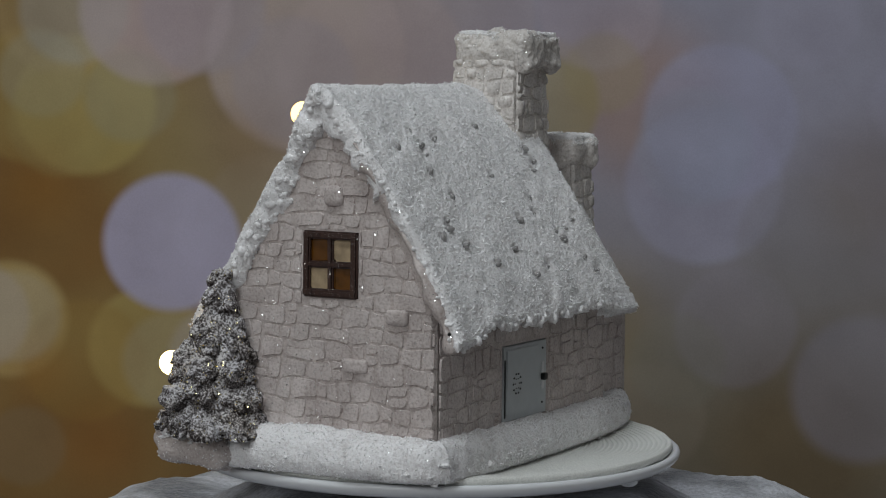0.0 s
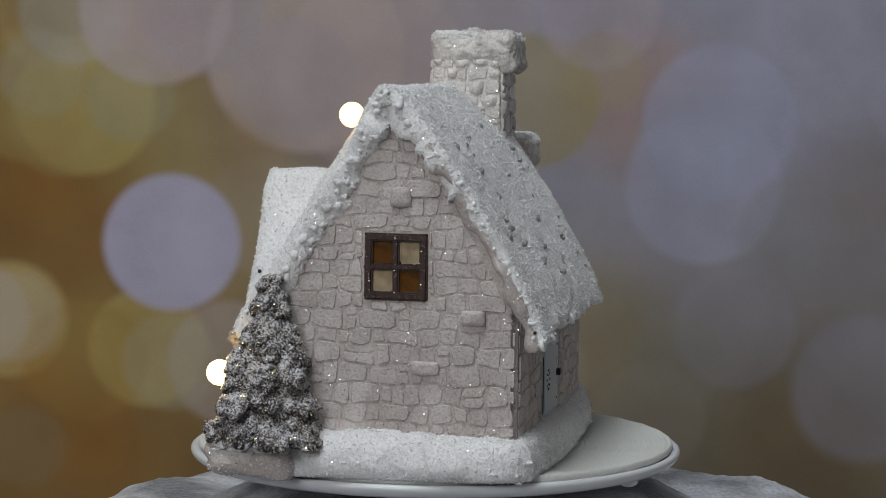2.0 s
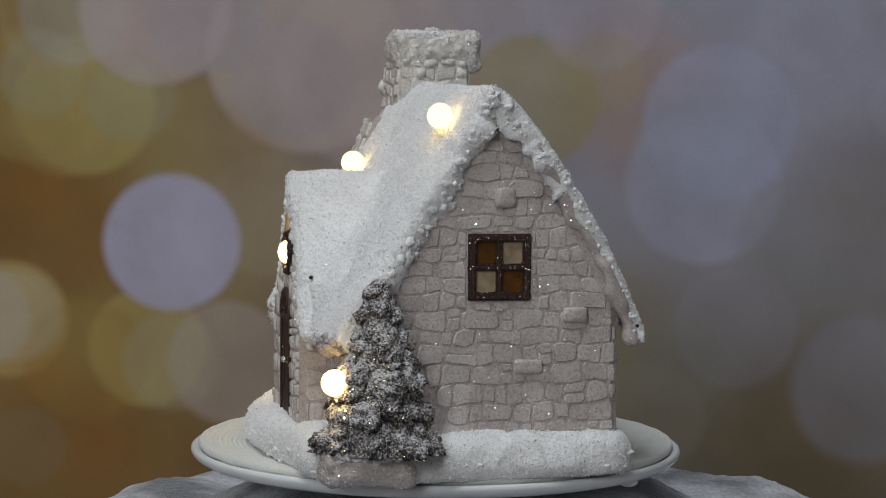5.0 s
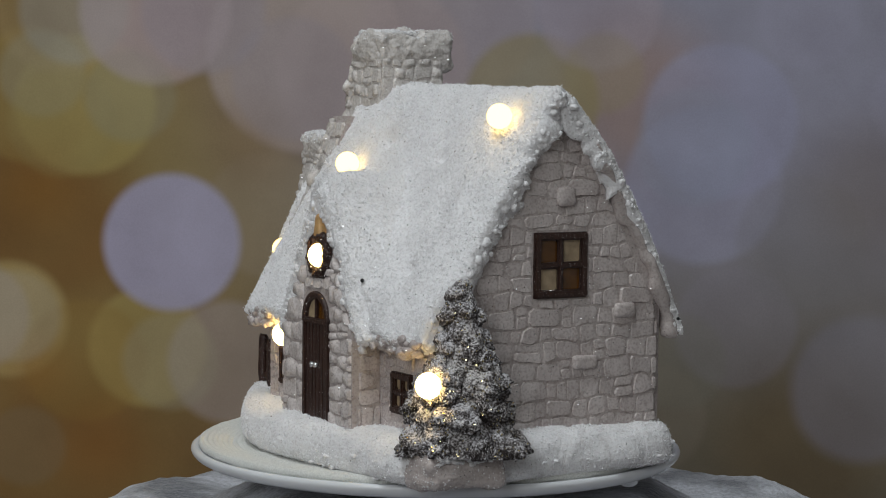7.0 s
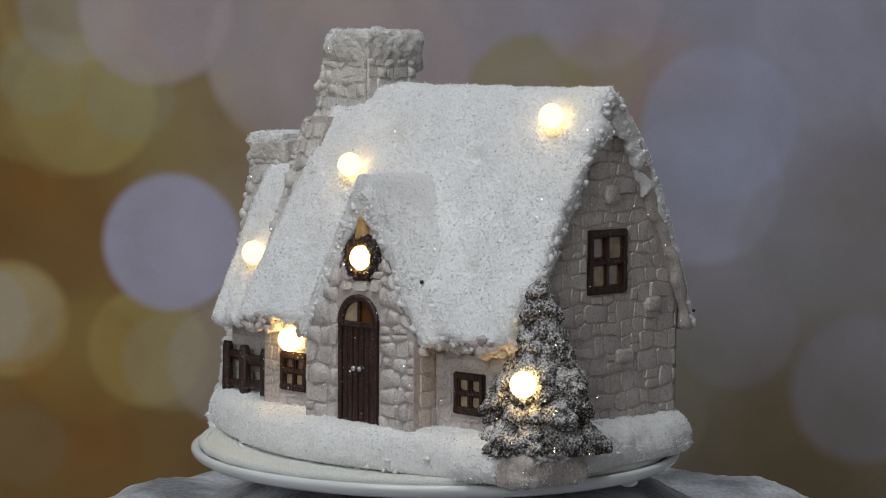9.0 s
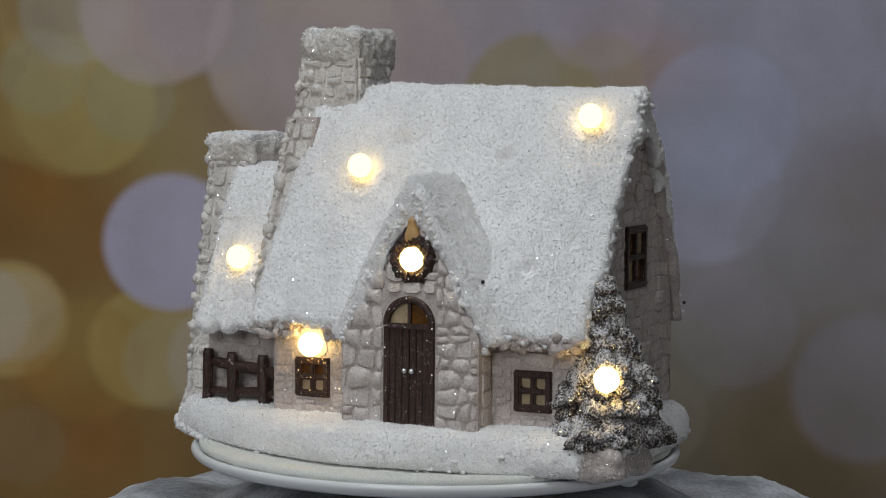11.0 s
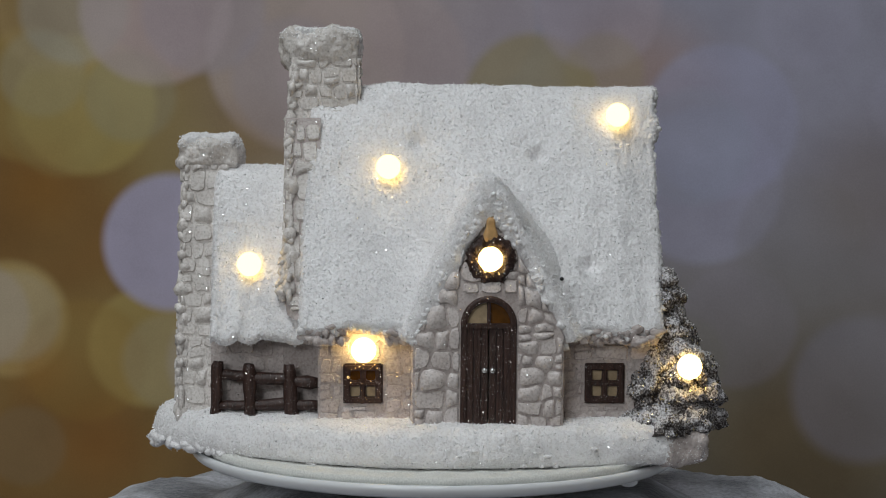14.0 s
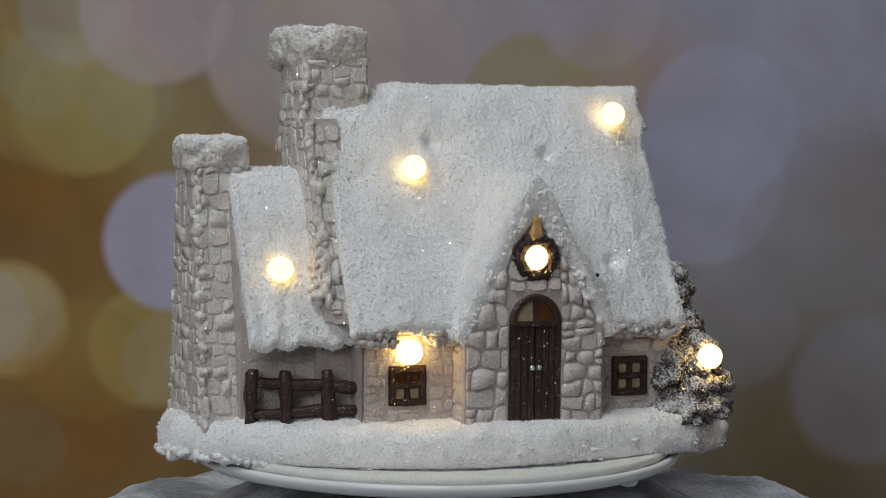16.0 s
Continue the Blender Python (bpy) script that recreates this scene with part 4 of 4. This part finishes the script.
def main_roof():
    prof = resample(ROOF, 0.0006)
    ys = np.arange(-0.1005, 0.0555, 0.0006)
    nu, nv = len(prof), len(ys)
    P = np.stack([np.broadcast_to(prof[:, None, 0], (nu, nv)), np.broadcast_to(ys[None], (nu, nv)), np.broadcast_to(prof[:, None, 1], (nu, nv))], 2).copy()
    # ragged eaves and verge, bellied slope beside the dormer
    low = np.clip((0.075 - P[..., 2]) / 0.02, 0, 1)
    P[..., 2] += 0.0022 * low * vnoise(P * (0, 1, 0), 0.007, 41) - 0.001 * low
    verge = np.clip((-0.088 - P[..., 1]) / 0.013, 0, 1)
    P[..., 1] += 0.0014 * verge * vnoise(P * (1, 0, 1), 0.007, 42)
    front = (P[..., 0] < -0.012)
    drop = np.clip((0.14 - P[..., 2]) / 0.085, 0, 1) * np.clip((-0.06 - P[..., 1]) / 0.04, 0, 1)
    P[..., 1] += drop * np.where(P[..., 0] > 0, 0.0036, 0.0022)
    P[..., 0] += 0.0085 * np.clip((-0.080 - P[..., 1]) / 0.02, 0, 1) * np.clip((0.002 - P[..., 0]) / 0.022, 0, 1) * np.clip((P[..., 2] - 0.050) / 0.03, 0.45, 1)
    P[..., 2] -= 0.0062 * np.clip((-0.068 - P[..., 1]) / 0.03, 0, 1) * np.clip((P[..., 0] - 0.044) / 0.026, 0, 1)
    belly = np.exp(-((P[..., 1] + 0.055) / 0.02) ** 2) * np.exp(-((P[..., 2] - 0.075) / 0.022) ** 2)
    fill = np.clip((P[..., 1] + 0.068 - (P[..., 2] - 0.078) * 0.75) / 0.034, 0, 1) * (P[..., 1] < -0.0222) * np.clip((P[..., 2] - 0.056) / 0.015, 0, 1) * np.clip((0.122 - P[..., 2]) / 0.02, 0, 1)
    P[..., 0] -= (0.0015 * belly + 0.012 * fill * fill * (3 - 2 * fill)) * front
    left = np.clip((P[..., 1] - 0.035) / 0.02, 0, 1)
    P[..., 1] += 0.0028 * left * np.clip((0.135 - P[..., 2]) / 0.05, 0, 1) * front
    th = 0.0065 + 0.002 * vnoise(P, 0.009, 43)
    th = th + verge * (0.0045 + 0.0045 * vnoise(P, 0.0085, 44) + 0.0024 * vnoise(P, 0.003, 45))
    th = np.where((P[..., 0] > 0.006) & (P[..., 2] < 0.118 + 0.006 * vnoise(P, 0.006, 48)), 0.0040 + 0.0010 * vnoise(P, 0.006, 46) + verge * (0.0022 + 0.0030 * vnoise(P, 0.005, 49)), th)
    pits = [((-0.0110, -0.083, 0.1440), 0.008, 0.0012), ((-0.0515, -0.0671, 0.0798), 0.0046, 0.0040), ((-0.0230, -0.0458, 0.1247), 0.0042, 0.0034), ((-0.0193, 0.0067, 0.1306), 0.0050, 0.0038), ((-0.0400, -0.0720, 0.1010), 0.0050, 0.0020), ((-0.0300, 0.0400, 0.1190), 0.0050, 0.0020),
            ((0.0494, -0.0707, 0.096), 0.0024, 0.0048), ((0.0496, -0.0084, 0.097), 0.0024, 0.0048), ((0.0278, -0.0571, 0.130), 0.0026, 0.0036),
            ((0.0644, 0.0402, 0.0724), 0.003, 0.0025)]
    rng = random.Random(5)
    for k in range(26):
        s = rng.random()
        x = 0.022 + 0.042 * s
        pits.append(((x, rng.uniform(-0.085, 0.04), profile_top(x)), rng.uniform(0.0020, 0.0030), rng.uniform(0.0016, 0.0030)))
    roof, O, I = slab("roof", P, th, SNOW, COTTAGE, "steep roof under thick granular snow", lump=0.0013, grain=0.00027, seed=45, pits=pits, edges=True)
    # ragged lumps down the verge and along the eaves
    rg = np.random.default_rng(46)
    i = rg.integers(0, nu, 520)
    k = rg.random(520)[:, None]
    reach = np.where(P[i, 0, 0] < 0.004, 1.12, 0.85)[:, None]
    c = O[i, 0] + (I[i, 0] - O[i, 0]) * (0.08 + k * reach) + rg.normal(0, 0.0006, (520, 3)) + np.array((0, 0.0012, 0))
    clumps(roof, c, rg.uniform(0.0008, 0.0019, 520) * (1.15 - 0.5 * k[:, 0]) * np.where(P[i, 0, 0] > 0.015, 0.75, 1.0), SNOW, 90, crystals=9)
    # bare spots where the flock has worn off the back slope
    spot = np.array([c for c, _, _ in pits if c[0] > 0.015])
    lift = np.array((0.84, 0, 0.54)) * rg.uniform(-0.0012, 0.0004, (len(spot), 1))
    clumps(roof, spot + lift, rg.uniform(0.0009, 0.0017, len(spot)), BARE, 99, (1, 1.1, 1), 14, "bare_spots")
    for row, count, seed in ((nu - 1, 190, 93), (0, 70, 96)):
        j = rg.integers(0, nv, count)
        k = rg.random(count)[:, None]
        c = O[row, j] + (I[row, j] - O[row, j]) * (0.05 + 0.9 * k) + rg.normal(0, 0.0005, (count, 3))
        clumps(roof, c, rg.uniform(0.0008, 0.0018, count), SNOW, seed, crystals=9)


main_roof()


def barge():
    """Bare lumpy resin edge under the snow of the back slope."""
    prof = resample([(0.0222, 0.1325), (0.0258, 0.128), (0.0473, 0.0945), (0.0622, 0.0705), (0.0690, 0.0545)], 0.001)
    ys = np.arange(-0.1005, -0.0930, 0.001)
    P = np.stack([np.broadcast_to(prof[:, None, 0], (len(prof), len(ys))), np.broadcast_to(ys[None], (len(prof), len(ys))), np.broadcast_to(prof[:, None, 1], (len(prof), len(ys)))], 2).copy()
    P[..., 1] += 0.0012 * vnoise(P * (1, 0, 1), 0.006, 47) + 0.0030 * np.clip((0.14 - P[..., 2]) / 0.085, 0, 1)
    P[..., 2] -= 0.0055 * np.clip((P[..., 0] - 0.044) / 0.024, 0, 1)
    slab("barge", P, 0.0058 + 0.0036 * vnoise(P * (1, 0, 1), 0.0065, 48), WALL, COTTAGE, "lumpy bare resin roof edge", lump=0.0004, grain=0.0001, seed=49, density=0)


barge()


def dormer_roof():
    yc = -0.0222
    prof = resample([(yc + 0.0365, 0.0485), (yc + 0.0185, 0.0850), (yc + 0.0060, 0.1115), (yc + 0.0025, 0.1168), (yc, 0.1180), (yc - 0.0025, 0.1168), (yc - 0.0060, 0.1115), (yc - 0.0185, 0.0850), (yc - 0.0365, 0.0485)], 0.0008)
    xs = np.arange(-0.0730, -0.012, 0.0007)
    nu, nv = len(prof), len(xs)
    P = np.stack([np.broadcast_to(xs[None], (nu, nv)), np.broadcast_to(prof[:, None, 0], (nu, nv)), np.broadcast_to(prof[:, None, 1], (nu, nv))], 2).copy()
    edge = np.clip((-0.066 - P[..., 0]) / 0.01, 0, 1)
    P[..., 0] += 0.0012 * edge * vnoise(P * (0, 1, 1), 0.006, 51) + edge * (0.0052 - 0.0027 * np.clip((0.118 - P[..., 2]) / 0.06, 0, 1))
    back = np.clip((P[..., 0] + 0.0715) / 0.022, 0, 1)
    P[..., 1] = yc + (P[..., 1] - yc) * (1 + back * np.where(P[..., 1] < yc, 0.6, 0.2))
    th = 0.0055 + 0.0012 * vnoise(P, 0.006, 52) + edge * (0.0058 + 0.0022 * vnoise(P, 0.006, 53))
    th = th + edge * 0.006 * np.clip(1 - np.abs(P[..., 1] - yc) / 0.02, 0, 1)
    ob, O, I = slab("dormer_roof", P, th, SNOW, COTTAGE, "snow-covered gabled porch roof", lump=0.0011, grain=0.00027, seed=54, edges=True)
    rg = np.random.default_rng(55)
    i = rg.integers(0, nu, 260)
    k = rg.random(260)[:, None]
    c = O[i, 0] + (I[i, 0] - O[i, 0]) * (0.1 + 0.95 * k) + rg.normal(0, 0.0005, (260, 3)) + np.array((0.0010, 0, 0))
    clumps(ob, c, rg.uniform(0.0007, 0.0017, 260), SNOW, 56, crystals=9)


dormer_roof()


def tapered_shaft(name, lo, hi, z0, z1, material, parent, label=""):
    """lo, hi: (x0, x1, y0, y1) at the foot and at the top."""
    bm = bmesh.new()
    rows = []
    for (a, z) in ((lo, z0), (hi, z1)):
        rows.append([bm.verts.new(p) for p in ((a[0], a[2], z), (a[1], a[2], z), (a[1], a[3], z), (a[0], a[3], z))])
    for i in range(4):
        bm.faces.new((rows[0][i], rows[0][(i + 1) % 4], rows[1][(i + 1) % 4], rows[1][i]))
    bm.faces.new(rows[0][::-1])
    bm.faces.new(rows[1])
    bmesh.ops.bevel(bm, geom=bm.edges[:], offset=0.0012, segments=2, affect="EDGES")
    return part(name, bm, material, parent, label)


def shaft_stones(lo, hi, z0, z1, parent, seed, w, h, rise, sides="fblr", bulge=0.0):
    c = {"f": ((0, 3), (0, 2)), "b": ((1, 2), (1, 3)), "r": ((0, 2), (1, 2)), "l": ((1, 3), (0, 3))}
    for s in sides:
        (ax, ay), (bx, by) = c[s]
        A = np.array((lo[ax], lo[ay], z0))
        B = np.array((lo[bx], lo[by], z0))
        C = np.array((hi[bx], hi[by], z1))
        D = np.array((hi[ax], hi[ay], z1))
        eu = (B - A) / np.linalg.norm(B - A)
        up = (C + D - A - B) / 2
        n = np.cross(eu, up)
        n /= np.linalg.norm(n)
        ev = np.cross(n, eu)
        F = (A, eu, ev, n)
        P2 = [((q - A) @ eu, (q - A) @ ev) for q in (A, B, C, D)]
        stones(F, shrink(P2, 0.0007), [], w, h, parent, seed + ord(s), rise, material=CHALK, bulge=bulge)


def chimneys():
    c = empty("chimney", COTTAGE, "tall white rubble stone chimney with a snowy cap")
    lo, hi = (-0.0110, 0.0265, 0.0310, 0.0655), (-0.0080, 0.0248, 0.0335, 0.0632)
    s = tapered_shaft("shaft", lo, hi, 0.105, 0.168, CHALK, c)
    shaft_stones(lo, hi, 0.105, 0.168, s, 60, 0.0074, 0.0064, 0.0006, "fblr", 0.0010)
    dust(rounded_block("cap", (-0.0098, 0.0330, 0.1625), (0.0308, 0.0690, 0.1795), 0.0042, CHALK, c, "lumpy chimney cap dusted with snow", n=44, lump=0.0021, grain=0.0004, seed=12, cut=0.006), 900, 23, 0.1755)
    dust(rounded_block("snow_cap", (-0.0075, 0.0355, 0.1772), (0.0283, 0.0665, 0.1800), 0.0013, SNOW, c, n=40, lump=0.0006, grain=0.0003, seed=14, cut=0.006), 1800, 28)
    c = empty("small_chimney", COTTAGE, "low white rubble stone chimney with a snowy cap")
    lo, hi = (-0.0290, 0.0320, 0.0925, 0.1132), (-0.0075, 0.0255, 0.0895, 0.1115)
    s = tapered_shaft("shaft", lo, hi, 0.001, 0.120, CHALK, c)
    shaft_stones(lo, hi, 0.001, 0.120, s, 70, 0.0080, 0.0070, 0.0006, "fbl", 0.0009)
    dust(rounded_block("cap", (-0.0098, 0.0865, 0.1160), (0.0292, 0.1138, 0.1305), 0.0045, CHALK, c, "lumpy chimney cap dusted with snow", n=40, lump=0.0022, grain=0.0003, seed=15), 1500, 23, 0.1265)
    dust(rounded_block("snow_cap", (-0.0080, 0.0885, 0.1280), (0.0275, 0.1118, 0.1318), 0.0018, SNOW, c, n=34, lump=0.0008, grain=0.0004, seed=16), 1800, 28)


chimneys()


def parapet():
    """Stone coping of the left gable end, running down both slopes."""
    prof = [(-0.0500, 0.054), (-0.0440, 0.0695), (-0.0247, 0.1180), (-0.0160, 0.1400), (0.012, 0.140), (0.0265, 0.119), (0.0460, 0.087), (0.0515, 0.0780)]
    y0, y1 = 0.0500, 0.0655
    bm = bmesh.new()
    a = [bm.verts.new((x, y0, z)) for x, z in prof] + [bm.verts.new((prof[-1][0], y0, 0.006)), bm.verts.new((-0.0375, y0, 0.006)), bm.verts.new((-0.0375, y0, 0.056))]
    b = [bm.verts.new((v.co.x, y1 - (0.0022 * min(1, max(0, (0.115 - v.co.z) / 0.046)) + 0.0030 * (v.co.z < 0.06)) * (v.co.x < -0.038), v.co.z)) for v in a]
    n = len(a)
    for i in range(n):
        bm.faces.new((a[i], a[(i + 1) % n], b[(i + 1) % n], b[i]))
    bm.faces.new(a[::-1])
    bm.faces.new(b)
    w = part("end_gable", bm, WALL, COTTAGE, "rubble stone end gable with a stone coping")
    A, D = np.array((-0.0500, 0, 0.0560)), np.array((-0.0163, 0, 0.1403))
    ev = (D - A) / np.linalg.norm(D - A)
    F = (np.array((A[0], y1, A[2])), np.array((0, -1.0, 0)), ev, np.cross(np.array((0, -1.0, 0)), ev))
    stones(F, [(0.0030, 0.002), (y1 - y0, 0.002), (y1 - y0, 0.088), (0.0004, 0.088), (0.0004, 0.052)], [], 0.0072, 0.0088, w, 81, 0.0006, material=CHALK, bulge=0.001)
    F = frame_of((0, y1, 0), (-1, 0, 0), (0, 0, 1))
    stones(F, [(-0.02, 0.1), (0.025, 0.112), (0.014, 0.139), (-0.012, 0.139)], [], 0.0085, 0.0075, w, 82, material=CHALK)
    stones(F, [(0.036, 0.062), (0.045, 0.064), (0.026, 0.112), (0.014, 0.112)], [], 0.0085, 0.0075, w, 83, material=CHALK)


parapet()


def joint_rubble():
    """Rubble that closes the joint between the end gable and the annex roof."""
    rg = np.random.default_rng(84)
    z = rg.uniform(0.060, 0.084, 34)
    c = np.stack([-0.0385 + 0.36 * (z - 0.070) + rg.uniform(-0.003, 0.003, 34), rg.uniform(0.0630, 0.0665, 34), z], 1)
    clumps(COTTAGE, c, rg.uniform(0.0014, 0.0024, 34), CHALK, 85, crystals=3, name="joint_rubble")
    # cobbles along the corners of the coping and of the chimneys
    k = np.linspace(0, 1, 24)
    runs = [np.stack([-0.047 + 0.029 * k, 0.0640 + 0 * k, 0.064 + 0.073 * k], 1), np.stack([-0.0098 + 0 * k, 0.0638 - 0.001 * k, 0.138 + 0.026 * k], 1)[::3],
            np.stack([-0.0278 + 0.0195 * k, 0.1120 - 0.001 * k, 0.010 + 0.104 * k], 1), np.stack([-0.0278 + 0.0195 * k, 0.0945 - 0.003 * k, 0.012 + 0.102 * k], 1)[::2]]
    for i, r in enumerate(runs):
        r = r + rg.normal(0, 0.0005, r.shape) + np.array((0.0008, -0.0009, 0))
        clumps(COTTAGE, r, rg.uniform(0.0014, 0.0025, len(r)), CHALK, 86 + 3 * i, (1.1, 1.1, 1.4), 2, name="cobbles")


joint_rubble()


def wreath():
    w = empty("wreath", COTTAGE, "dark brown twig wreath around a glowing bulb")
    R, r, c = 0.0076, 0.0027, np.array((-0.0684, -0.0229, 0.0822))
    n, m = 150, 30
    a = np.linspace(0, 2 * math.pi, n, endpoint=False)[:, None]
    b = np.linspace(0, 2 * math.pi, m)[None]
    P = np.stack([c[0] - r * 0.8 * np.sin(b) + 0 * a, c[1] + (R + r * np.cos(b)) * np.cos(a), c[2] + (R + r * np.cos(b)) * np.sin(a)], 2)
    d = np.stack([-np.sin(b) + 0 * a, np.cos(b) * np.cos(a), np.cos(b) * np.sin(a)], 2)
    P = P + d * (0.0007 * vnoise(P, 0.0016, 7) + 0.0005 * vnoise(P, 0.0009, 8))[..., None]
    ob = mesh_object("ring", P.reshape(-1, 3), grid_faces(n, m, 0, True, True), WOOD, w)
    grains(ob, P.reshape(-1, 3), None, 0, 77, WOOD, 2600)
    grains(ob, P.reshape(-1, 3), None, 0, 78, None, 60)


wreath()


def keystone():
    """Bare resin above the wreath, by its bulb; the amber glow is put into the colour."""
    rounded_block("keystone", (-0.0705, -0.0266, 0.0890), (-0.0645, -0.0190, 0.1000), 0.0022, GLOW_AMBER, COTTAGE, "bare resin keystone over the wreath, coloured amber for the bulb's glow", n=16, lump=0.0008, taper=(1, 0.5))


keystone()


def eave_fringe():
    """Bare lumpy resin that shows under the snow of the front eave."""
    rg = np.random.default_rng(71)
    for y0, y1, count, seed in ((-0.0935, -0.0560, 80, 72), (0.0110, 0.0560, 90, 75)):
        y = rg.uniform(y0, y1, count)
        y = np.where(np.abs(y - 0.0305) < 0.008, y + np.sign(y - 0.0305) * 0.009, y)
        c = np.stack([rg.uniform(-0.0650, -0.0580, count), y, rg.uniform(0.0462, 0.0530, count)], 1)
        clumps(COTTAGE, c, rg.uniform(0.0011, 0.0022, count), WALL, seed, (1, 1.5, 1.1), 2, "eave_fringe")


eave_fringe()


def fir():
    t = empty("fir_tree", COTTAGE, "dark frosted fir tree with gold glitter")
    bx, by = np.array((-0.0462, -0.1030)), np.array((-0.0437, -0.1005))
    z0, z1 = 0.0085, 0.0800
    V, F = lathe([(0.0, 0.006), (0.007, 0.006), (0.004, 0.04), (0.0015, 0.076), (0.0, 0.077)], 0, 0, 12)
    s = lambda z: bx + (by - bx) * (z - z0) / (z1 - z0)
    mesh_object("trunk", [(x + s(z)[0], y + s(z)[1], z) for x, y, z in V], F, FIR, t)
    rng = random.Random(31)
    bm = bmesh.new()
    bmesh.ops.create_icosphere(bm, subdivisions=4, radius=1.0)
    bm.verts.ensure_lookup_table()
    ball = np.array([v.co for v in bm.verts])
    tris = [tuple(v.index for v in f.verts) for f in bm.faces]
    bm.free()
    # inner cone that the branches grow from
    n, m = 80, 40
    a = np.linspace(0, 2 * math.pi, n, endpoint=False)[:, None]
    u = np.linspace(0, 1, m)[None]
    R = 0.0175 * (1 - u) ** 0.9 + 0.0028
    Z = 0.008 + 0.066 * u
    P = np.stack([bx[0] + (by - bx)[0] * u + R * np.cos(a), bx[1] + (by - bx)[1] * u + R * np.sin(a), Z + 0 * a], 2)
    P = P + np.stack([np.cos(a) + 0 * u, np.sin(a) + 0 * u, 0 * Z + 0 * a], 2) * (0.0014 * vnoise(P, 0.004, 61) + 0.0006 * vnoise(P, 0.0012, 62))[..., None]
    mesh_object("inner_foliage", P.reshape(-1, 3), grid_faces(n, m, 0, False, True), FIR, t)
    tiers = 7
    spots = []
    for k in range(tiers):
        f = k / (tiers - 1)
        count = max(3, round(10 - 7 * f))
        rad = 0.0170 * (1 - f) ** 0.95 + 0.0012
        for i in range(count):
            an = 2 * math.pi * (i + rng.uniform(-0.3, 0.3)) / count + k * 0.9
            c = s(z0 + 0.0035 + 0.062 * f)
            q = rad * rng.uniform(0.88, 1.08)
            spots.append(((c[0] + q * math.cos(an), c[1] + q * math.sin(an), z0 + 0.005 + 0.0605 * f + rng.uniform(-0.003, 0.003)), an, (0.0066 - 0.0030 * f) * rng.uniform(0.72, 1.32)))
    # sprigs crowding round the bulb
    for i in range(6):
        b = 2 * math.pi * i / 6 + 0.4
        spots.append(((-0.0566 + 0.0012 * math.sin(3 * b), -0.1065 + 0.0075 * math.cos(b), 0.0355 + 0.0078 * math.sin(b)), math.atan2(-0.5, -1.0), 0.0042))
    for n_spot, (ctr, an, sz) in enumerate(spots):
        ctr = np.array(ctr)
        e1 = np.array((math.cos(an), math.sin(an), -0.75))
        e1 /= np.linalg.norm(e1)
        e2 = np.array((-math.sin(an), math.cos(an), 0))
        e3 = np.cross(e1, e2)
        D = ball[:, :1] * e1 * 1.25 + ball[:, 1:2] * e2 * 0.95 + ball[:, 2:] * e3 * 0.8
        W = ctr + D * sz
        r = 1 + 0.36 * vnoise(W, 0.0045, 63) + 0.24 * vnoise(W, 0.0019, 64) + 0.16 * vnoise(W, 0.0009, 65)
        W = ctr + D * sz * r[:, None]
        W[:, 2] = np.maximum(W[:, 2], 0.0072)
        ob = mesh_object("branch", W, tris, FIR, t)
        out = D[:, 2] > -0.3
        grains(ob, W[out], None, 0, 300 + n_spot, None, 110, 0.75)
        grains(ob, W[out], None, 0, 500 + n_spot, GOLD, 10, 0.9)


fir()


def chips():
    """Two dark chips in the snow."""
    for c, r in (((-0.0645, -0.0533, 0.0737), 0.0009), ((0.0655, -0.0985, 0.0560), 0.0008)):
        bm = bmesh.new()
        bmesh.ops.create_icosphere(bm, subdivisions=2, radius=r, matrix=pose(*c))
        part("chip", bm, BLACK, COTTAGE, "dark chipped spot", smooth=True)
    rounded_block("bare_eave", (-0.0640, 0.0400, 0.0495), (-0.0545, 0.0575, 0.0580), 0.0035, WALL, COTTAGE, "bare resin lump under the eave", n=14, lump=0.0010)


chips()


def bulbs():
    roof, bright, brightest = 3.9, 10.0, 11.0
    for c, k in (((-0.0158, -0.0817, 0.1426), roof), ((-0.0325, 0.0202, 0.1194), roof), ((-0.0345, 0.0804, 0.0766), roof),
                 ((-0.0684, -0.0226, 0.0822), bright), ((-0.0590, 0.0305, 0.0422), brightest), ((-0.0645, -0.1085, 0.0363), brightest)):
        bm = bmesh.new()
        bmesh.ops.create_uvsphere(bm, u_segments=24, v_segments=16, radius=0.0053, matrix=pose(*c))
        part("bulb", bm, BULBS[k], COTTAGE, "glowing warm white bulb", smooth=True)


bulbs()


def motions():
    rows = [(float(t), pose(0, 0, 0, 0, 0, a)) for t, a in TURN]
    walk(COTTAGE, rows)
    walk(MAT, [(float(t), pose(0.0027, 0, 0, 0, 0, a)) for t, a in TURN])


motions()
